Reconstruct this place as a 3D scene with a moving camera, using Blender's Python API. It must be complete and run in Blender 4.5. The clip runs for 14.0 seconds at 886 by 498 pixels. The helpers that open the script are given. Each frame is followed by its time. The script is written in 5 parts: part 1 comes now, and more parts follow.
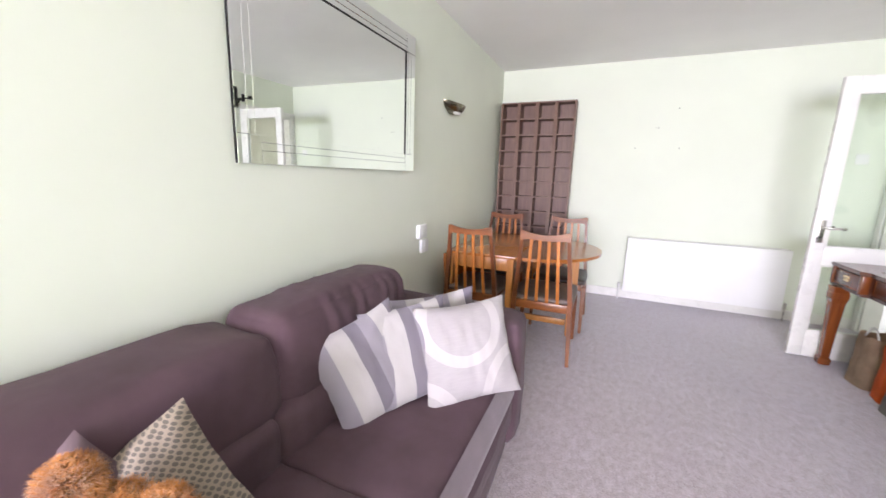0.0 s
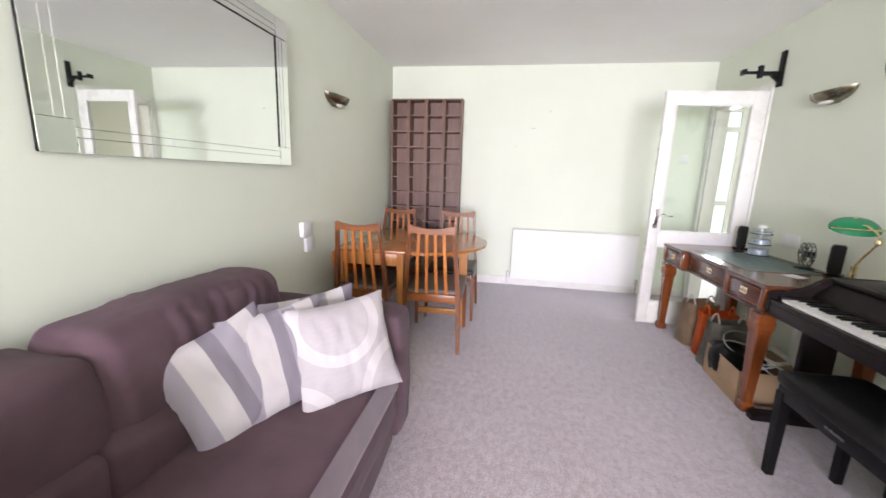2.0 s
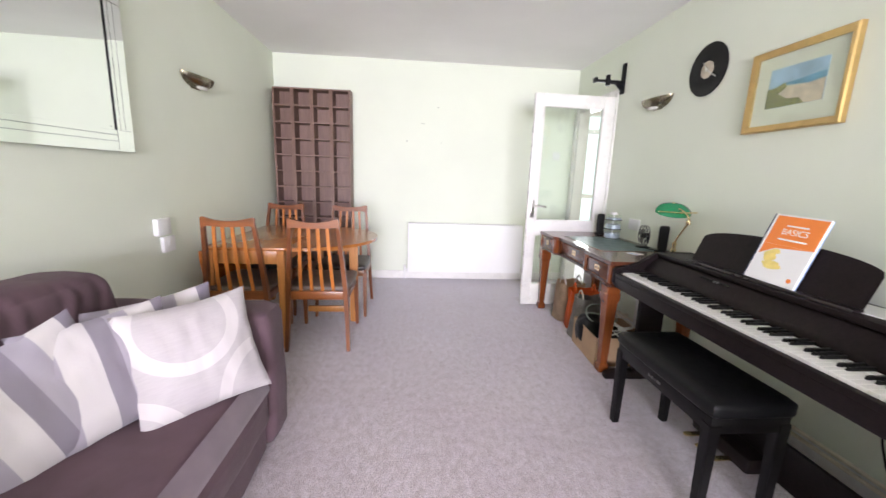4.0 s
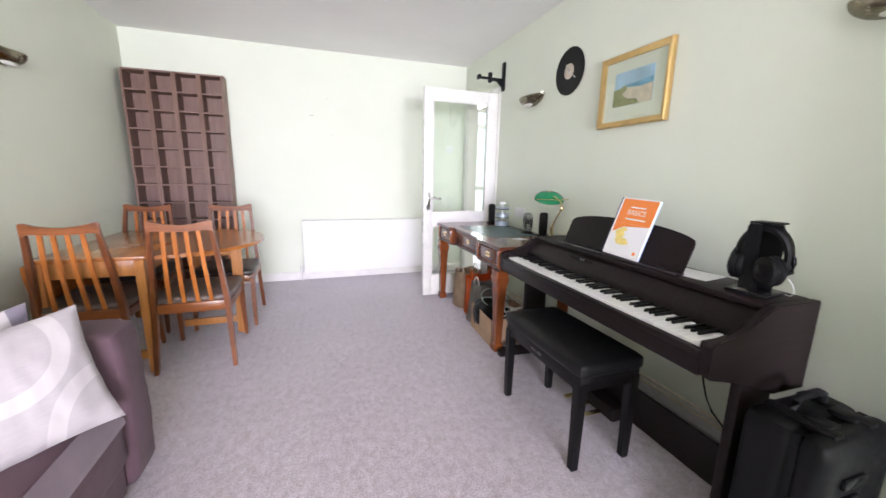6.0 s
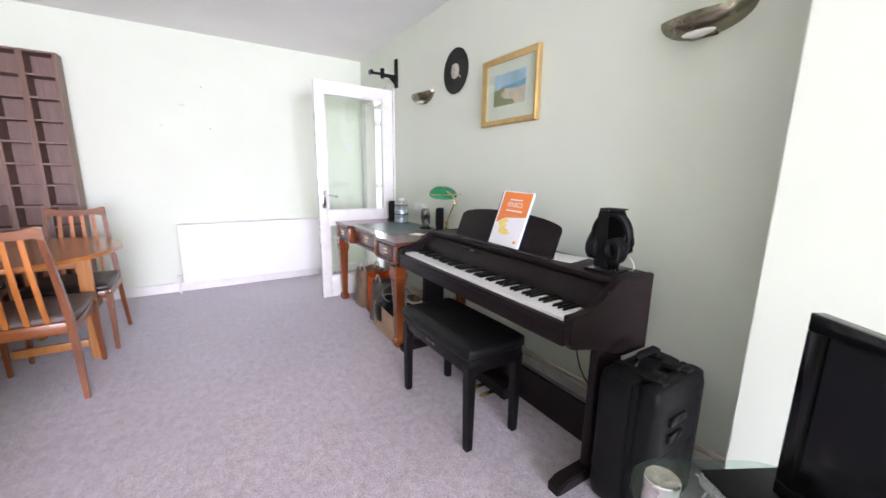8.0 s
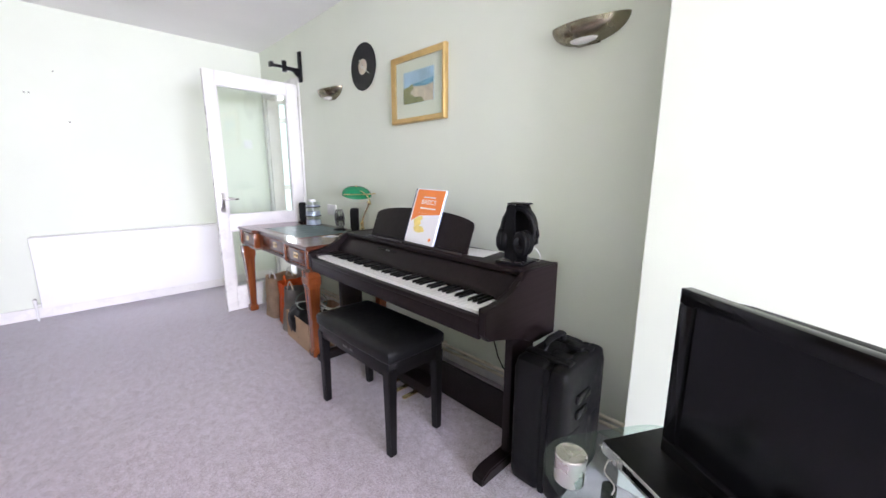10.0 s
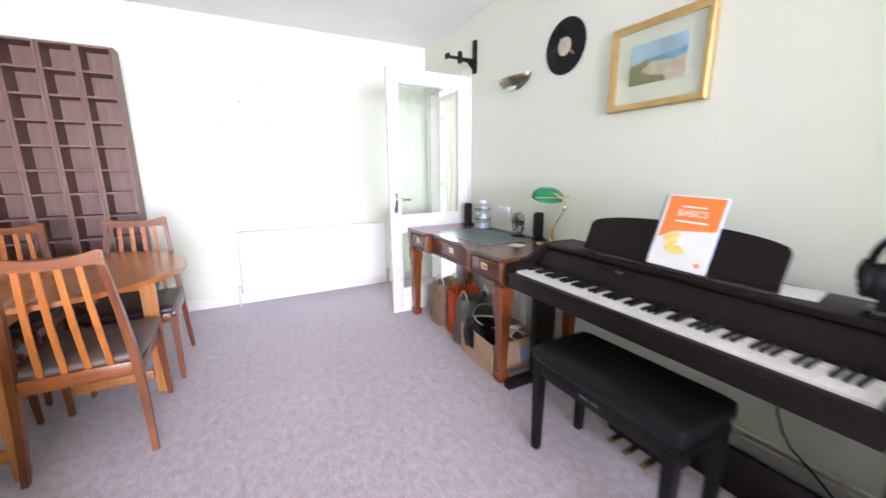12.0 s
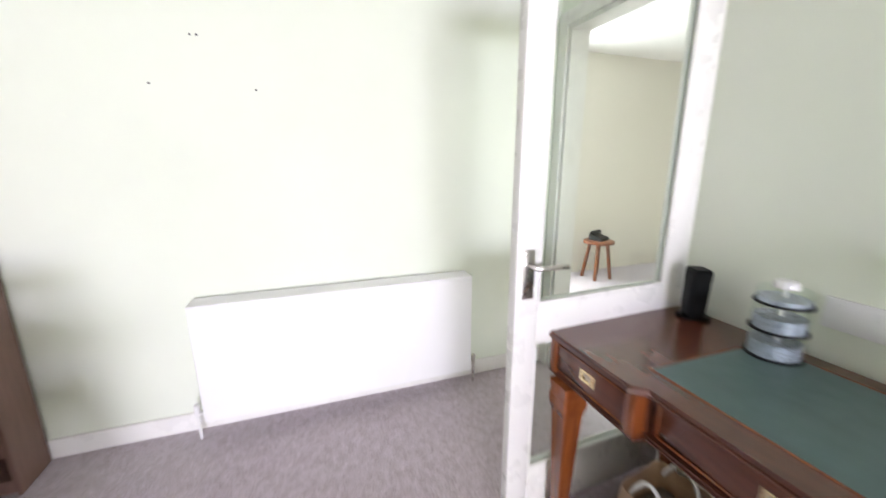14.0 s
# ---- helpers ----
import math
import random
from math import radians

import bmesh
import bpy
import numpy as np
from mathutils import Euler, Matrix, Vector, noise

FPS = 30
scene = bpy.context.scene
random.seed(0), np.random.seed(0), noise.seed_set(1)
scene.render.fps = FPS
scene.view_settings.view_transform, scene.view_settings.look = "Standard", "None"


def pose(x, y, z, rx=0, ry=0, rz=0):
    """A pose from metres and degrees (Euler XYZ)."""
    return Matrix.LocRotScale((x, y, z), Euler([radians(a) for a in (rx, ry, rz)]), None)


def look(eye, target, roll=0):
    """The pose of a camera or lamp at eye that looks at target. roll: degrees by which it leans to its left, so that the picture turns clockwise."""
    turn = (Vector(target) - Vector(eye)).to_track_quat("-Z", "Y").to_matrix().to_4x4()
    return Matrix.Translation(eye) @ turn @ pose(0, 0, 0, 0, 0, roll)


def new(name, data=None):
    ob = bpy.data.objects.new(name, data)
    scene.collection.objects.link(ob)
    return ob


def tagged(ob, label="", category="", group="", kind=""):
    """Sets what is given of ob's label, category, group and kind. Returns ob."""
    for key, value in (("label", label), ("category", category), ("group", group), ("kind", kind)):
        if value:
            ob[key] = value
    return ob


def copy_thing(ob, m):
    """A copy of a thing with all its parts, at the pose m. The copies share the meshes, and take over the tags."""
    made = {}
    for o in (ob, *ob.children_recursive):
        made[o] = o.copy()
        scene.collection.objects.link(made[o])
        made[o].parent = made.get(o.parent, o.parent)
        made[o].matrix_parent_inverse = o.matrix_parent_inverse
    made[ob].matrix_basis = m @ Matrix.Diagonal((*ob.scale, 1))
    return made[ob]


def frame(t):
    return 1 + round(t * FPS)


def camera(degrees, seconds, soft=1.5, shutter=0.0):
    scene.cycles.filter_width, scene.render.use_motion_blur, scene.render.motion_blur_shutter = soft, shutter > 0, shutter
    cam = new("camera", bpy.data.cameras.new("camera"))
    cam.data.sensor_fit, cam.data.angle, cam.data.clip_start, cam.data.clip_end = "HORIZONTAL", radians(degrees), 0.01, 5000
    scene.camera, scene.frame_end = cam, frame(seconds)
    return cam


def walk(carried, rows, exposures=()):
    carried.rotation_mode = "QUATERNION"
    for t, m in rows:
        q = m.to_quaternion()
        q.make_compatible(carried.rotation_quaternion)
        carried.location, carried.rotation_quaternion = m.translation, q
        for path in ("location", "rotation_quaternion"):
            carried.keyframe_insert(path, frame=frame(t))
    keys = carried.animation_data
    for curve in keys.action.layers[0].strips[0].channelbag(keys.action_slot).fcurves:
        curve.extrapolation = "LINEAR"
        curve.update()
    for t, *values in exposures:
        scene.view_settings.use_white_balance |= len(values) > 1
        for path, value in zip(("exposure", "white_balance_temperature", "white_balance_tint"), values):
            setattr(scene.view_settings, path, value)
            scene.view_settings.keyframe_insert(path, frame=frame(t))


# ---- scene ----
cam = camera(100.0, 14.0, shutter=0.5)
PATH = [
    (0, (-0.143, -0.039, 1.262), (-0.93, 1.759, 0.879), 1.6),
    (0.5, (-0.112, -0.029, 1.263), (-0.782, 1.815, 0.878), 1.8),
    (1, (-0.092, -0.018, 1.259), (-0.639, 1.869, 0.881), 1.8),
    (1.5, (-0.052, -0.005, 1.257), (-0.494, 1.907, 0.874), 1.7),
    (2, (-0.013, 0.003, 1.257), (-0.332, 1.939, 0.87), 1.8),
    (2.5, (0.028, 0.007, 1.248), (-0.165, 1.96, 0.861), 1.7),
    (4.8, (0.178, 0.01, 1.213), (0.537, 1.94, 0.832), 1.6),
    (5, (0.181, 0.008, 1.222), (0.592, 1.926, 0.831), 1.4),
    (5.5, (0.207, 0.005, 1.214), (0.73, 1.896, 0.822), 1.3),
    (6, (0.239, 0.002, 1.206), (0.874, 1.858, 0.814), 1.1),
    (6.5, (0.266, -0.011, 1.204), (1.019, 1.801, 0.814), 1.0),
    (7, (0.291, -0.022, 1.199), (1.147, 1.742, 0.806), 1.0),
    (7.5, (0.314, -0.034, 1.196), (1.275, 1.675, 0.804), 1.0),
    (8, (0.335, -0.043, 1.191), (1.39, 1.609, 0.799), 0.8),
    (8.5, (0.347, -0.056, 1.185), (1.496, 1.534, 0.795), 0.9),
    (8.7, (0.356, -0.061, 1.183), (1.538, 1.505, 0.796), 1.0),
    (9.6, (0.372, -0.055, 1.18), (1.685, 1.403, 0.79), 0.6),
    (10.3, (0.385, -0.025, 1.175), (1.787, 1.348, 0.79), 0.1),
    (10.8, (0.384, 0.028, 1.168), (1.750, 1.441, 0.789), -0.1),
    (11, (0.372, 0.07, 1.168), (1.660, 1.552, 0.785), -0.4),
    (11.5, (0.300, 0.226, 1.173), (1.2955, 1.912, 0.7635), -0.6),
    (12, (0.172, 0.587, 1.215), (1.089, 2.315, 0.799), -0.4),
    (12.5, (0.214, 0.969, 1.248), (1.015, 2.748, 0.811), -0.5),
    (13, (0.398, 1.448, 1.259), (1.095, 3.265, 0.797), -0.5),
    (13.5, (0.541, 1.96, 1.259), (1.202, 3.792, 0.805), -0.2),
    (14, (0.638, 2.483, 1.296), (1.283, 4.32, 0.836), -0.1),
]
walk(cam, [(t, look(eye, target, roll)) for t, eye, target, roll in PATH],
     exposures=[(0, 0.22, 6450, 13), (2, 0.18, 6550, 13), (5.5, 0.25, 6400, 13), (8.5, 0.24, 6150, 16), (11, 0.38, 6100, 16),
                (12, 0.55, 6150, 17), (13.2, 0.50, 6350, 15), (14, 0.28, 6450, 12)])


# ---- light ----
XL, XR, YF, YB, ZC = -1.38, 2.0, 4.4, -5.6, 2.455      # main room: side walls, far wall, window wall, ceiling
WXC = 0.18                                              # middle of the garden window
world = bpy.data.worlds.new("world")
scene.world = world
world.use_nodes = True
sky = world.node_tree.nodes.new("ShaderNodeTexSky")
sky.sky_type = "NISHITA"
sky.sun_disc = False
sky.sun_elevation, sky.sun_rotation = radians(48), radians(87)
backing = world.node_tree.nodes["Background"]
backing.inputs[1].default_value = 0.12
world.node_tree.links.new(sky.outputs[0], backing.inputs[0])


def area_lamp(name, m, size_x, size_y, watts, colour, spread=180):
    data = bpy.data.lights.new(name, "AREA")
    data.shape, data.size, data.size_y, data.energy, data.color = "RECTANGLE", size_x, size_y, watts, colour
    data.spread = radians(spread)
    ob = new(name, data)
    ob.matrix_world = m
    return ob


sun = bpy.data.lights.new("sun", "SUN")
sun.energy, sun.angle, sun.color = 3.0, radians(0.5), (1.0, 0.95, 0.86)
sun_ob = new("sun", sun)
sun_ob.matrix_world = look((9, 0.5, 10), (0, 0, 0))
# daylight in the garden window behind the camera, and in the glazed front door of the hall
area_lamp("window_daylight", look((WXC, YB + 0.02, 1.35), (0.3, 3.6, -2.2)), 2.8, 1.5, 242, (1.03, 0.985, 1.25), 115)
area_lamp("window_lawn_light", look((WXC, YB + 0.03, 0.55), (0.3, 3.6, 2.2)), 2.8, 0.7, 84, (0.96, 1.0, 0.56), 160)
area_lamp("hall_daylight", look((2.85, 5.93, 1.2), (2.95, 4.0, 1.1)), 0.7, 1.7, 55, (0.96, 0.98, 1.0))


# ---- materials ----
def node(nt, kind, **sockets):
    n = nt.nodes.new(kind)
    for key, value in sockets.items():
        n.inputs[key.replace("_", " ")].default_value = value
    return n


def ramp(nt, src, stops):
    r = nt.nodes.new("ShaderNodeValToRGB")
    while len(r.color_ramp.elements) < len(stops):
        r.color_ramp.elements.new(0.5)
    for e, (pos, col) in zip(r.color_ramp.elements, stops):
        e.position, e.color = pos, (*col, 1)
    nt.links.new(src, r.inputs[0])
    return r.outputs[0]


def coords(nt, stretch=(1, 1, 1)):
    tc = nt.nodes.new("ShaderNodeTexCoord")
    mp = nt.nodes.new("ShaderNodeMapping")
    mp.inputs["Scale"].default_value = stretch
    nt.links.new(tc.outputs["Object"], mp.inputs["Vector"])
    return mp.outputs[0]


def start_material(name):
    m = bpy.data.materials.new(name)
    m.use_nodes = True
    return m, m.node_tree, m.node_tree.nodes["Principled BSDF"]


def noise_of(nt, vec, scale, detail=4.0, rough=0.55, distortion=0.0):
    n = node(nt, "ShaderNodeTexNoise", Scale=scale, Detail=detail, Roughness=rough, Distortion=distortion)
    nt.links.new(vec, n.inputs["Vector"])
    return n.outputs["Fac"]


def add_bump(nt, bsdf, height, strength, distance):
    b = node(nt, "ShaderNodeBump", Strength=strength, Distance=distance)
    nt.links.new(height, b.inputs["Height"])
    nt.links.new(b.outputs[0], bsdf.inputs["Normal"])


def shade(c, k):
    return tuple(min(1.0, v * k) for v in c)


def mat(name, col, rough=0.5, metal=0.0, spec=0.5, var=0.12, scale=5.0, fine=180.0, bump=0.1, dist=0.001, sheen=0.0, coat=0.0):
    m, nt, b = start_material(name)
    vec = coords(nt)
    nt.links.new(ramp(nt, noise_of(nt, vec, scale), [(0.3, shade(col, 1 - var)), (0.7, shade(col, 1 + var))]), b.inputs["Base Color"])
    f = noise_of(nt, vec, fine, 3.0)
    lo, hi = max(0.02, rough - 0.07), min(1.0, rough + 0.07)
    nt.links.new(ramp(nt, noise_of(nt, vec, scale * 3), [(0.3, (lo,) * 3), (0.7, (hi,) * 3)]), b.inputs["Roughness"])
    b.inputs["Metallic"].default_value = metal
    b.inputs["Specular IOR Level"].default_value = spec if max(col) > 0.02 else 0.2
    b.inputs["Sheen Weight"].default_value = sheen
    b.inputs["Coat Weight"].default_value = coat
    if bump:
        add_bump(nt, b, f, bump, dist)
    return m


def wood(name, dark, light, stretch=(14, 14, 1.2), rough=0.35, coat=0.15, bump=0.08):
    m, nt, b = start_material(name)
    info = nt.nodes.new("ShaderNodeObjectInfo")
    tc = nt.nodes.new("ShaderNodeTexCoord")
    off = nt.nodes.new("ShaderNodeVectorMath")
    off.operation = "ADD"
    mp = nt.nodes.new("ShaderNodeMapping")
    mp.inputs["Scale"].default_value = stretch
    nt.links.new(tc.outputs["Object"], off.inputs[0])
    nt.links.new(info.outputs["Random"], off.inputs[1])
    nt.links.new(off.outputs[0], mp.inputs["Vector"])
    g = noise_of(nt, mp.outputs[0], 2.2, 6.0, 0.6, 0.8)
    nt.links.new(ramp(nt, g, [(0.28, dark), (0.5, tuple((a + c) / 2 for a, c in zip(dark, light))), (0.72, light)]), b.inputs["Base Color"])
    b.inputs["Roughness"].default_value = rough
    b.inputs["Coat Weight"].default_value = coat
    b.inputs["Coat Roughness"].default_value = 0.2
    b.inputs["Specular IOR Level"].default_value = 0.5 if max(light) > 0.02 else 0.15
    add_bump(nt, b, g, bump, 0.001)
    return m


def carpet_material():
    m, nt, b = start_material("carpet")
    vec = coords(nt)
    big, mid, tuft = noise_of(nt, vec, 1.1, 3), noise_of(nt, coords(nt, (1.0, 0.7, 1.0)), 30, 6, 0.7, 0.3), noise_of(nt, vec, 130, 4, 0.7)
    c1 = ramp(nt, tuft, [(0.25, (0.24, 0.195, 0.21)), (0.5, (0.62, 0.54, 0.57)), (0.75, (0.87, 0.78, 0.815))])
    c2 = ramp(nt, mid, [(0.36, (0.70, 0.665, 0.64)), (0.62, (1.0, 1.0, 1.0))])
    c3 = ramp(nt, big, [(0.35, (0.9, 0.88, 0.88)), (0.65, (1.0, 1.0, 1.0))])
    for c in (c2, c3):
        mx = nt.nodes.new("ShaderNodeMix")
        mx.data_type, mx.blend_type = "RGBA", "MULTIPLY"
        mx.inputs[0].default_value = 1.0
        nt.links.new(c1, mx.inputs[6])
        nt.links.new(c, mx.inputs[7])
        c1 = mx.outputs[2]
    nt.links.new(c1, b.inputs["Base Color"])
    b.inputs["Roughness"].default_value = 0.62
    b.inputs["Specular IOR Level"].default_value = 0.7
    b.inputs["Specular Tint"].default_value = (0.92, 0.93, 1.0, 1)
    b.inputs["Sheen Weight"].default_value = 1.0
    b.inputs["Sheen Roughness"].default_value = 0.4
    b.inputs["Sheen Tint"].default_value = (0.86, 0.90, 1.0, 1)
    add_bump(nt, b, tuft, 0.9, 0.006)
    return m


def plaster(name, col, rough=0.75):
    m, nt, b = start_material(name)
    vec = coords(nt)
    nt.links.new(ramp(nt, noise_of(nt, vec, 1.3, 5), [(0.3, shade(col, 0.965)), (0.7, shade(col, 1.02))]), b.inputs["Base Color"])
    b.inputs["Roughness"].default_value = rough
    add_bump(nt, b, noise_of(nt, vec, 90, 5), 0.12, 0.0015)
    return m


def glass_material(name, tint=(0.95, 0.98, 0.96)):
    m, nt, b = start_material(name)
    nt.nodes.remove(b)
    clear = node(nt, "ShaderNodeBsdfTransparent", Color=(*tint, 1))
    gloss = node(nt, "ShaderNodeBsdfGlossy", Roughness=0.02)
    mx = nt.nodes.new("ShaderNodeMixShader")
    mx.inputs[0].default_value = 0.06
    nt.links.new(clear.outputs[0], mx.inputs[1])
    nt.links.new(gloss.outputs[0], mx.inputs[2])
    nt.links.new(mx.outputs[0], nt.nodes["Material Output"].inputs[0])
    return m


def stripes_material(name, stops, axis=0, scale=1.0):
    """Printed fabric: bands across one axis of the thing."""
    m, nt, b = start_material(name)
    vec = coords(nt)
    sep = nt.nodes.new("ShaderNodeSeparateXYZ")
    nt.links.new(vec, sep.inputs[0])
    ma = nt.nodes.new("ShaderNodeMath")
    ma.operation = "MULTIPLY_ADD"
    ma.inputs[1].default_value, ma.inputs[2].default_value = scale, 0.5
    nt.links.new(sep.outputs[axis], ma.inputs[0])
    out = ramp(nt, ma.outputs[0], stops)
    out.node.color_ramp.interpolation = "CONSTANT"
    nt.links.new(out, b.inputs["Base Color"])
    b.inputs["Roughness"].default_value = 0.85
    b.inputs["Sheen Weight"].default_value = 0.3
    add_bump(nt, b, noise_of(nt, vec, 60, 5), 0.25, 0.002)
    return m


def rings_material(name, base, band, centres):
    """Printed fabric: broad pale arcs round a few centres."""
    m, nt, b = start_material(name)
    vec = coords(nt)
    total = None
    for cx, cy, r0, r1 in centres:
        d = nt.nodes.new("ShaderNodeVectorMath")
        d.operation = "DISTANCE"
        flat = nt.nodes.new("ShaderNodeVectorMath")
        flat.operation = "MULTIPLY"
        flat.inputs[1].default_value = (1, 1, 0)
        nt.links.new(vec, flat.inputs[0])
        nt.links.new(flat.outputs[0], d.inputs[0])
        d.inputs[1].default_value = (cx, cy, 0)
        k = (0, 0, 0), (1, 1, 1)
        out = ramp(nt, d.outputs["Value"], [(0.0, k[0]), (r0, k[1]), (r1, k[0])])
        out.node.color_ramp.interpolation = "CONSTANT"
        if total is None:
            total = out
        else:
            mx = nt.nodes.new("ShaderNodeMath")
            mx.operation = "MAXIMUM"
            nt.links.new(total, mx.inputs[0])
            nt.links.new(out, mx.inputs[1])
            total = mx.outputs[0]
    weave = noise_of(nt, coords(nt, (1, 14, 1)), 22, 3)
    mx = nt.nodes.new("ShaderNodeMix")
    mx.data_type = "RGBA"
    nt.links.new(total, mx.inputs[0])
    nt.links.new(ramp(nt, weave, [(0.35, shade(base, 0.96)), (0.65, shade(base, 1.03))]), mx.inputs[6])
    mx.inputs[7].default_value = (*band, 1)
    nt.links.new(mx.outputs[2], b.inputs["Base Color"])
    b.inputs["Roughness"].default_value = 0.85
    add_bump(nt, b, noise_of(nt, vec, 70, 5), 0.25, 0.002)
    return m


def dots_material(name, base, dot):
    m, nt, b = start_material(name)
    vec = coords(nt, (1, 1, 0))
    arm = nt.nodes.new("ShaderNodeVectorMath")
    arm.operation = "ADD"
    arm.inputs[1].default_value = (0.26, 0.2, 0)
    nt.links.new(vec, arm.inputs[0])
    xyz = nt.nodes.new("ShaderNodeSeparateXYZ")
    nt.links.new(arm.outputs[0], xyz.inputs[0])
    ang = nt.nodes.new("ShaderNodeMath")
    ang.operation = "ARCTAN2"
    nt.links.new(xyz.outputs[1], ang.inputs[0])
    nt.links.new(xyz.outputs[0], ang.inputs[1])
    rad = nt.nodes.new("ShaderNodeVectorMath")
    rad.operation = "LENGTH"
    nt.links.new(arm.outputs[0], rad.inputs[0])
    turn = nt.nodes.new("ShaderNodeMath")
    turn.operation = "MULTIPLY"
    turn.inputs[1].default_value = 0.30
    nt.links.new(ang.outputs[0], turn.inputs[0])
    polar = nt.nodes.new("ShaderNodeCombineXYZ")
    nt.links.new(rad.outputs["Value"], polar.inputs[0])
    nt.links.new(turn.outputs[0], polar.inputs[1])
    v = nt.nodes.new("ShaderNodeTexVoronoi")
    v.inputs["Scale"].default_value = 105
    v.inputs["Randomness"].default_value = 0.22
    nt.links.new(polar.outputs[0], v.inputs["Vector"])
    dots = ramp(nt, v.outputs["Distance"], [(0.36, dot), (0.42, base)])
    d = nt.nodes.new("ShaderNodeVectorMath")
    d.operation = "DISTANCE"
    nt.links.new(vec, d.inputs[0])
    d.inputs[1].default_value = (-0.26, -0.2, 0)
    bands = ramp(nt, d.outputs["Value"], [(0.0, (0, 0, 0)), (0.215, (1, 1, 1)), (0.25, (0, 0, 0)), (0.37, (1, 1, 1)), (0.405, (0, 0, 0))])
    bands.node.color_ramp.interpolation = "CONSTANT"
    mx = nt.nodes.new("ShaderNodeMix")
    mx.data_type = "RGBA"
    nt.links.new(bands, mx.inputs[0])
    nt.links.new(dots, mx.inputs[6])
    mx.inputs[7].default_value = (*base, 1)
    nt.links.new(mx.outputs[2], b.inputs["Base Color"])
    b.inputs["Roughness"].default_value = 0.9
    add_bump(nt, b, noise_of(nt, coords(nt), 120, 4), 0.2, 0.001)
    return m


SAGE = (0.765, 0.808, 0.685)
M_WALL = plaster("sage_paint", SAGE)
M_CEIL = plaster("ceiling_paint", (0.90, 0.90, 0.885), 0.9)
M_HALLWALL = plaster("cream_paint", (0.80, 0.775, 0.69))
M_CARPET = carpet_material()
M_WHITE = mat("white_gloss_paint", (0.82, 0.81, 0.77), 0.3, var=0.02, scale=3, fine=40, bump=0.05)
M_CREAM = mat("cream_gloss_paint", (0.84, 0.78, 0.64), 0.3, var=0.03, scale=6, fine=40, bump=0.05)
M_STOOL = wood("black_stool_lacquer", (0.0035, 0.003, 0.0032), (0.007, 0.006, 0.0064), (20, 20, 2), 0.35, 0.1, 0.02)
M_RAD = mat("radiator_enamel", (0.88, 0.88, 0.87), 0.55, var=0.015, fine=30, bump=0.03)
M_PLASTIC_W = mat("white_plastic", (0.8, 0.8, 0.78), 0.35, var=0.02, bump=0)
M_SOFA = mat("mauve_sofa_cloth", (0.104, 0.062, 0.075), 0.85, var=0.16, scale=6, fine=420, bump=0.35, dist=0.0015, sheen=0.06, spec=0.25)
# the sofa cloth again, lightened for the sheen along the seat fronts
M_NAP_LIT = mat("mauve_nap_lit", (0.15, 0.105, 0.125), 0.8, var=0.14, scale=7, fine=420, bump=0.3, dist=0.0015, sheen=0.4)
M_TEAK = wood("teak", (0.095, 0.027, 0.008), (0.24, 0.075, 0.020), (14, 14, 1.2), 0.34, 0.2)
M_TEAK_X = wood("teak_lengthwise", (0.14, 0.040, 0.010), (0.31, 0.100, 0.024), (1.2, 14, 14), 0.34, 0.2)
M_SLAT = wood("pale_teak", (0.33, 0.098, 0.014), (0.54, 0.185, 0.032), rough=0.38, coat=0.1)
M_PINE = wood("varnished_pine", (0.36, 0.14, 0.033), (0.58, 0.255, 0.07))
M_TABLE = wood("table_veneer", (0.30, 0.105, 0.023), (0.49, 0.185, 0.043), (9, 0.9, 9), 0.24, 0.55)
M_MAHOG = wood("mahogany", (0.072, 0.022, 0.012), (0.135, 0.043, 0.021), (9, 1.1, 9), 0.22, 0.4, 0.03)
M_MAHOG_V = wood("mahogany_upright", (0.12, 0.029, 0.008), (0.28, 0.076, 0.018), (12, 12, 1.2), 0.25, 0.4)
M_SHELF = wood("brown_shelf_foil", (0.17, 0.098, 0.074), (0.25, 0.15, 0.115), (20, 20, 1.5), 0.5, 0.0)
M_SEAT = mat("brown_leather_seat", (0.15, 0.115, 0.10), 0.5, var=0.2, scale=9, fine=300, bump=0.2)
M_SEAT_D = mat("dark_leather_seat", (0.03, 0.022, 0.02), 0.35, var=0.2, scale=9, fine=300, bump=0.2)
M_PIANO = wood("rosewood_piano_foil", (0.0085, 0.0055, 0.0056), (0.0165, 0.0112, 0.0114), (1.5, 30, 30), 0.42, 0.0, 0.03)
M_BLACK = mat("black_plastic", (0.004, 0.004, 0.0045), 0.45, var=0.15, fine=250, bump=0.06)
M_BLACK_GLOSS = mat("gloss_black_plastic", (0.008, 0.008, 0.009), 0.12, var=0.1, bump=0)
M_SCREEN = mat("tv_screen", (0.003, 0.003, 0.004), 0.16, var=0.1, bump=0)
M_VINYL_SEAT = mat("black_vinyl", (0.006, 0.006, 0.0065), 0.4, var=0.2, scale=12, fine=500, bump=0.2)
M_KEY_W = mat("ivory_plastic", (0.84, 0.83, 0.80), 0.22, var=0.01, bump=0)
M_KEY_B = mat("black_key_plastic", (0.01, 0.01, 0.01), 0.3, var=0.1, bump=0)
M_BRASS = mat("polished_brass", (0.86, 0.70, 0.40), 0.18, 1.0, var=0.08, bump=0)
M_CHROME = mat("satin_steel", (0.62, 0.60, 0.56), 0.28, 1.0, var=0.08, bump=0)
M_NICKEL = mat("antique_nickel", (0.42, 0.38, 0.30), 0.25, 1.0, var=0.1, bump=0)
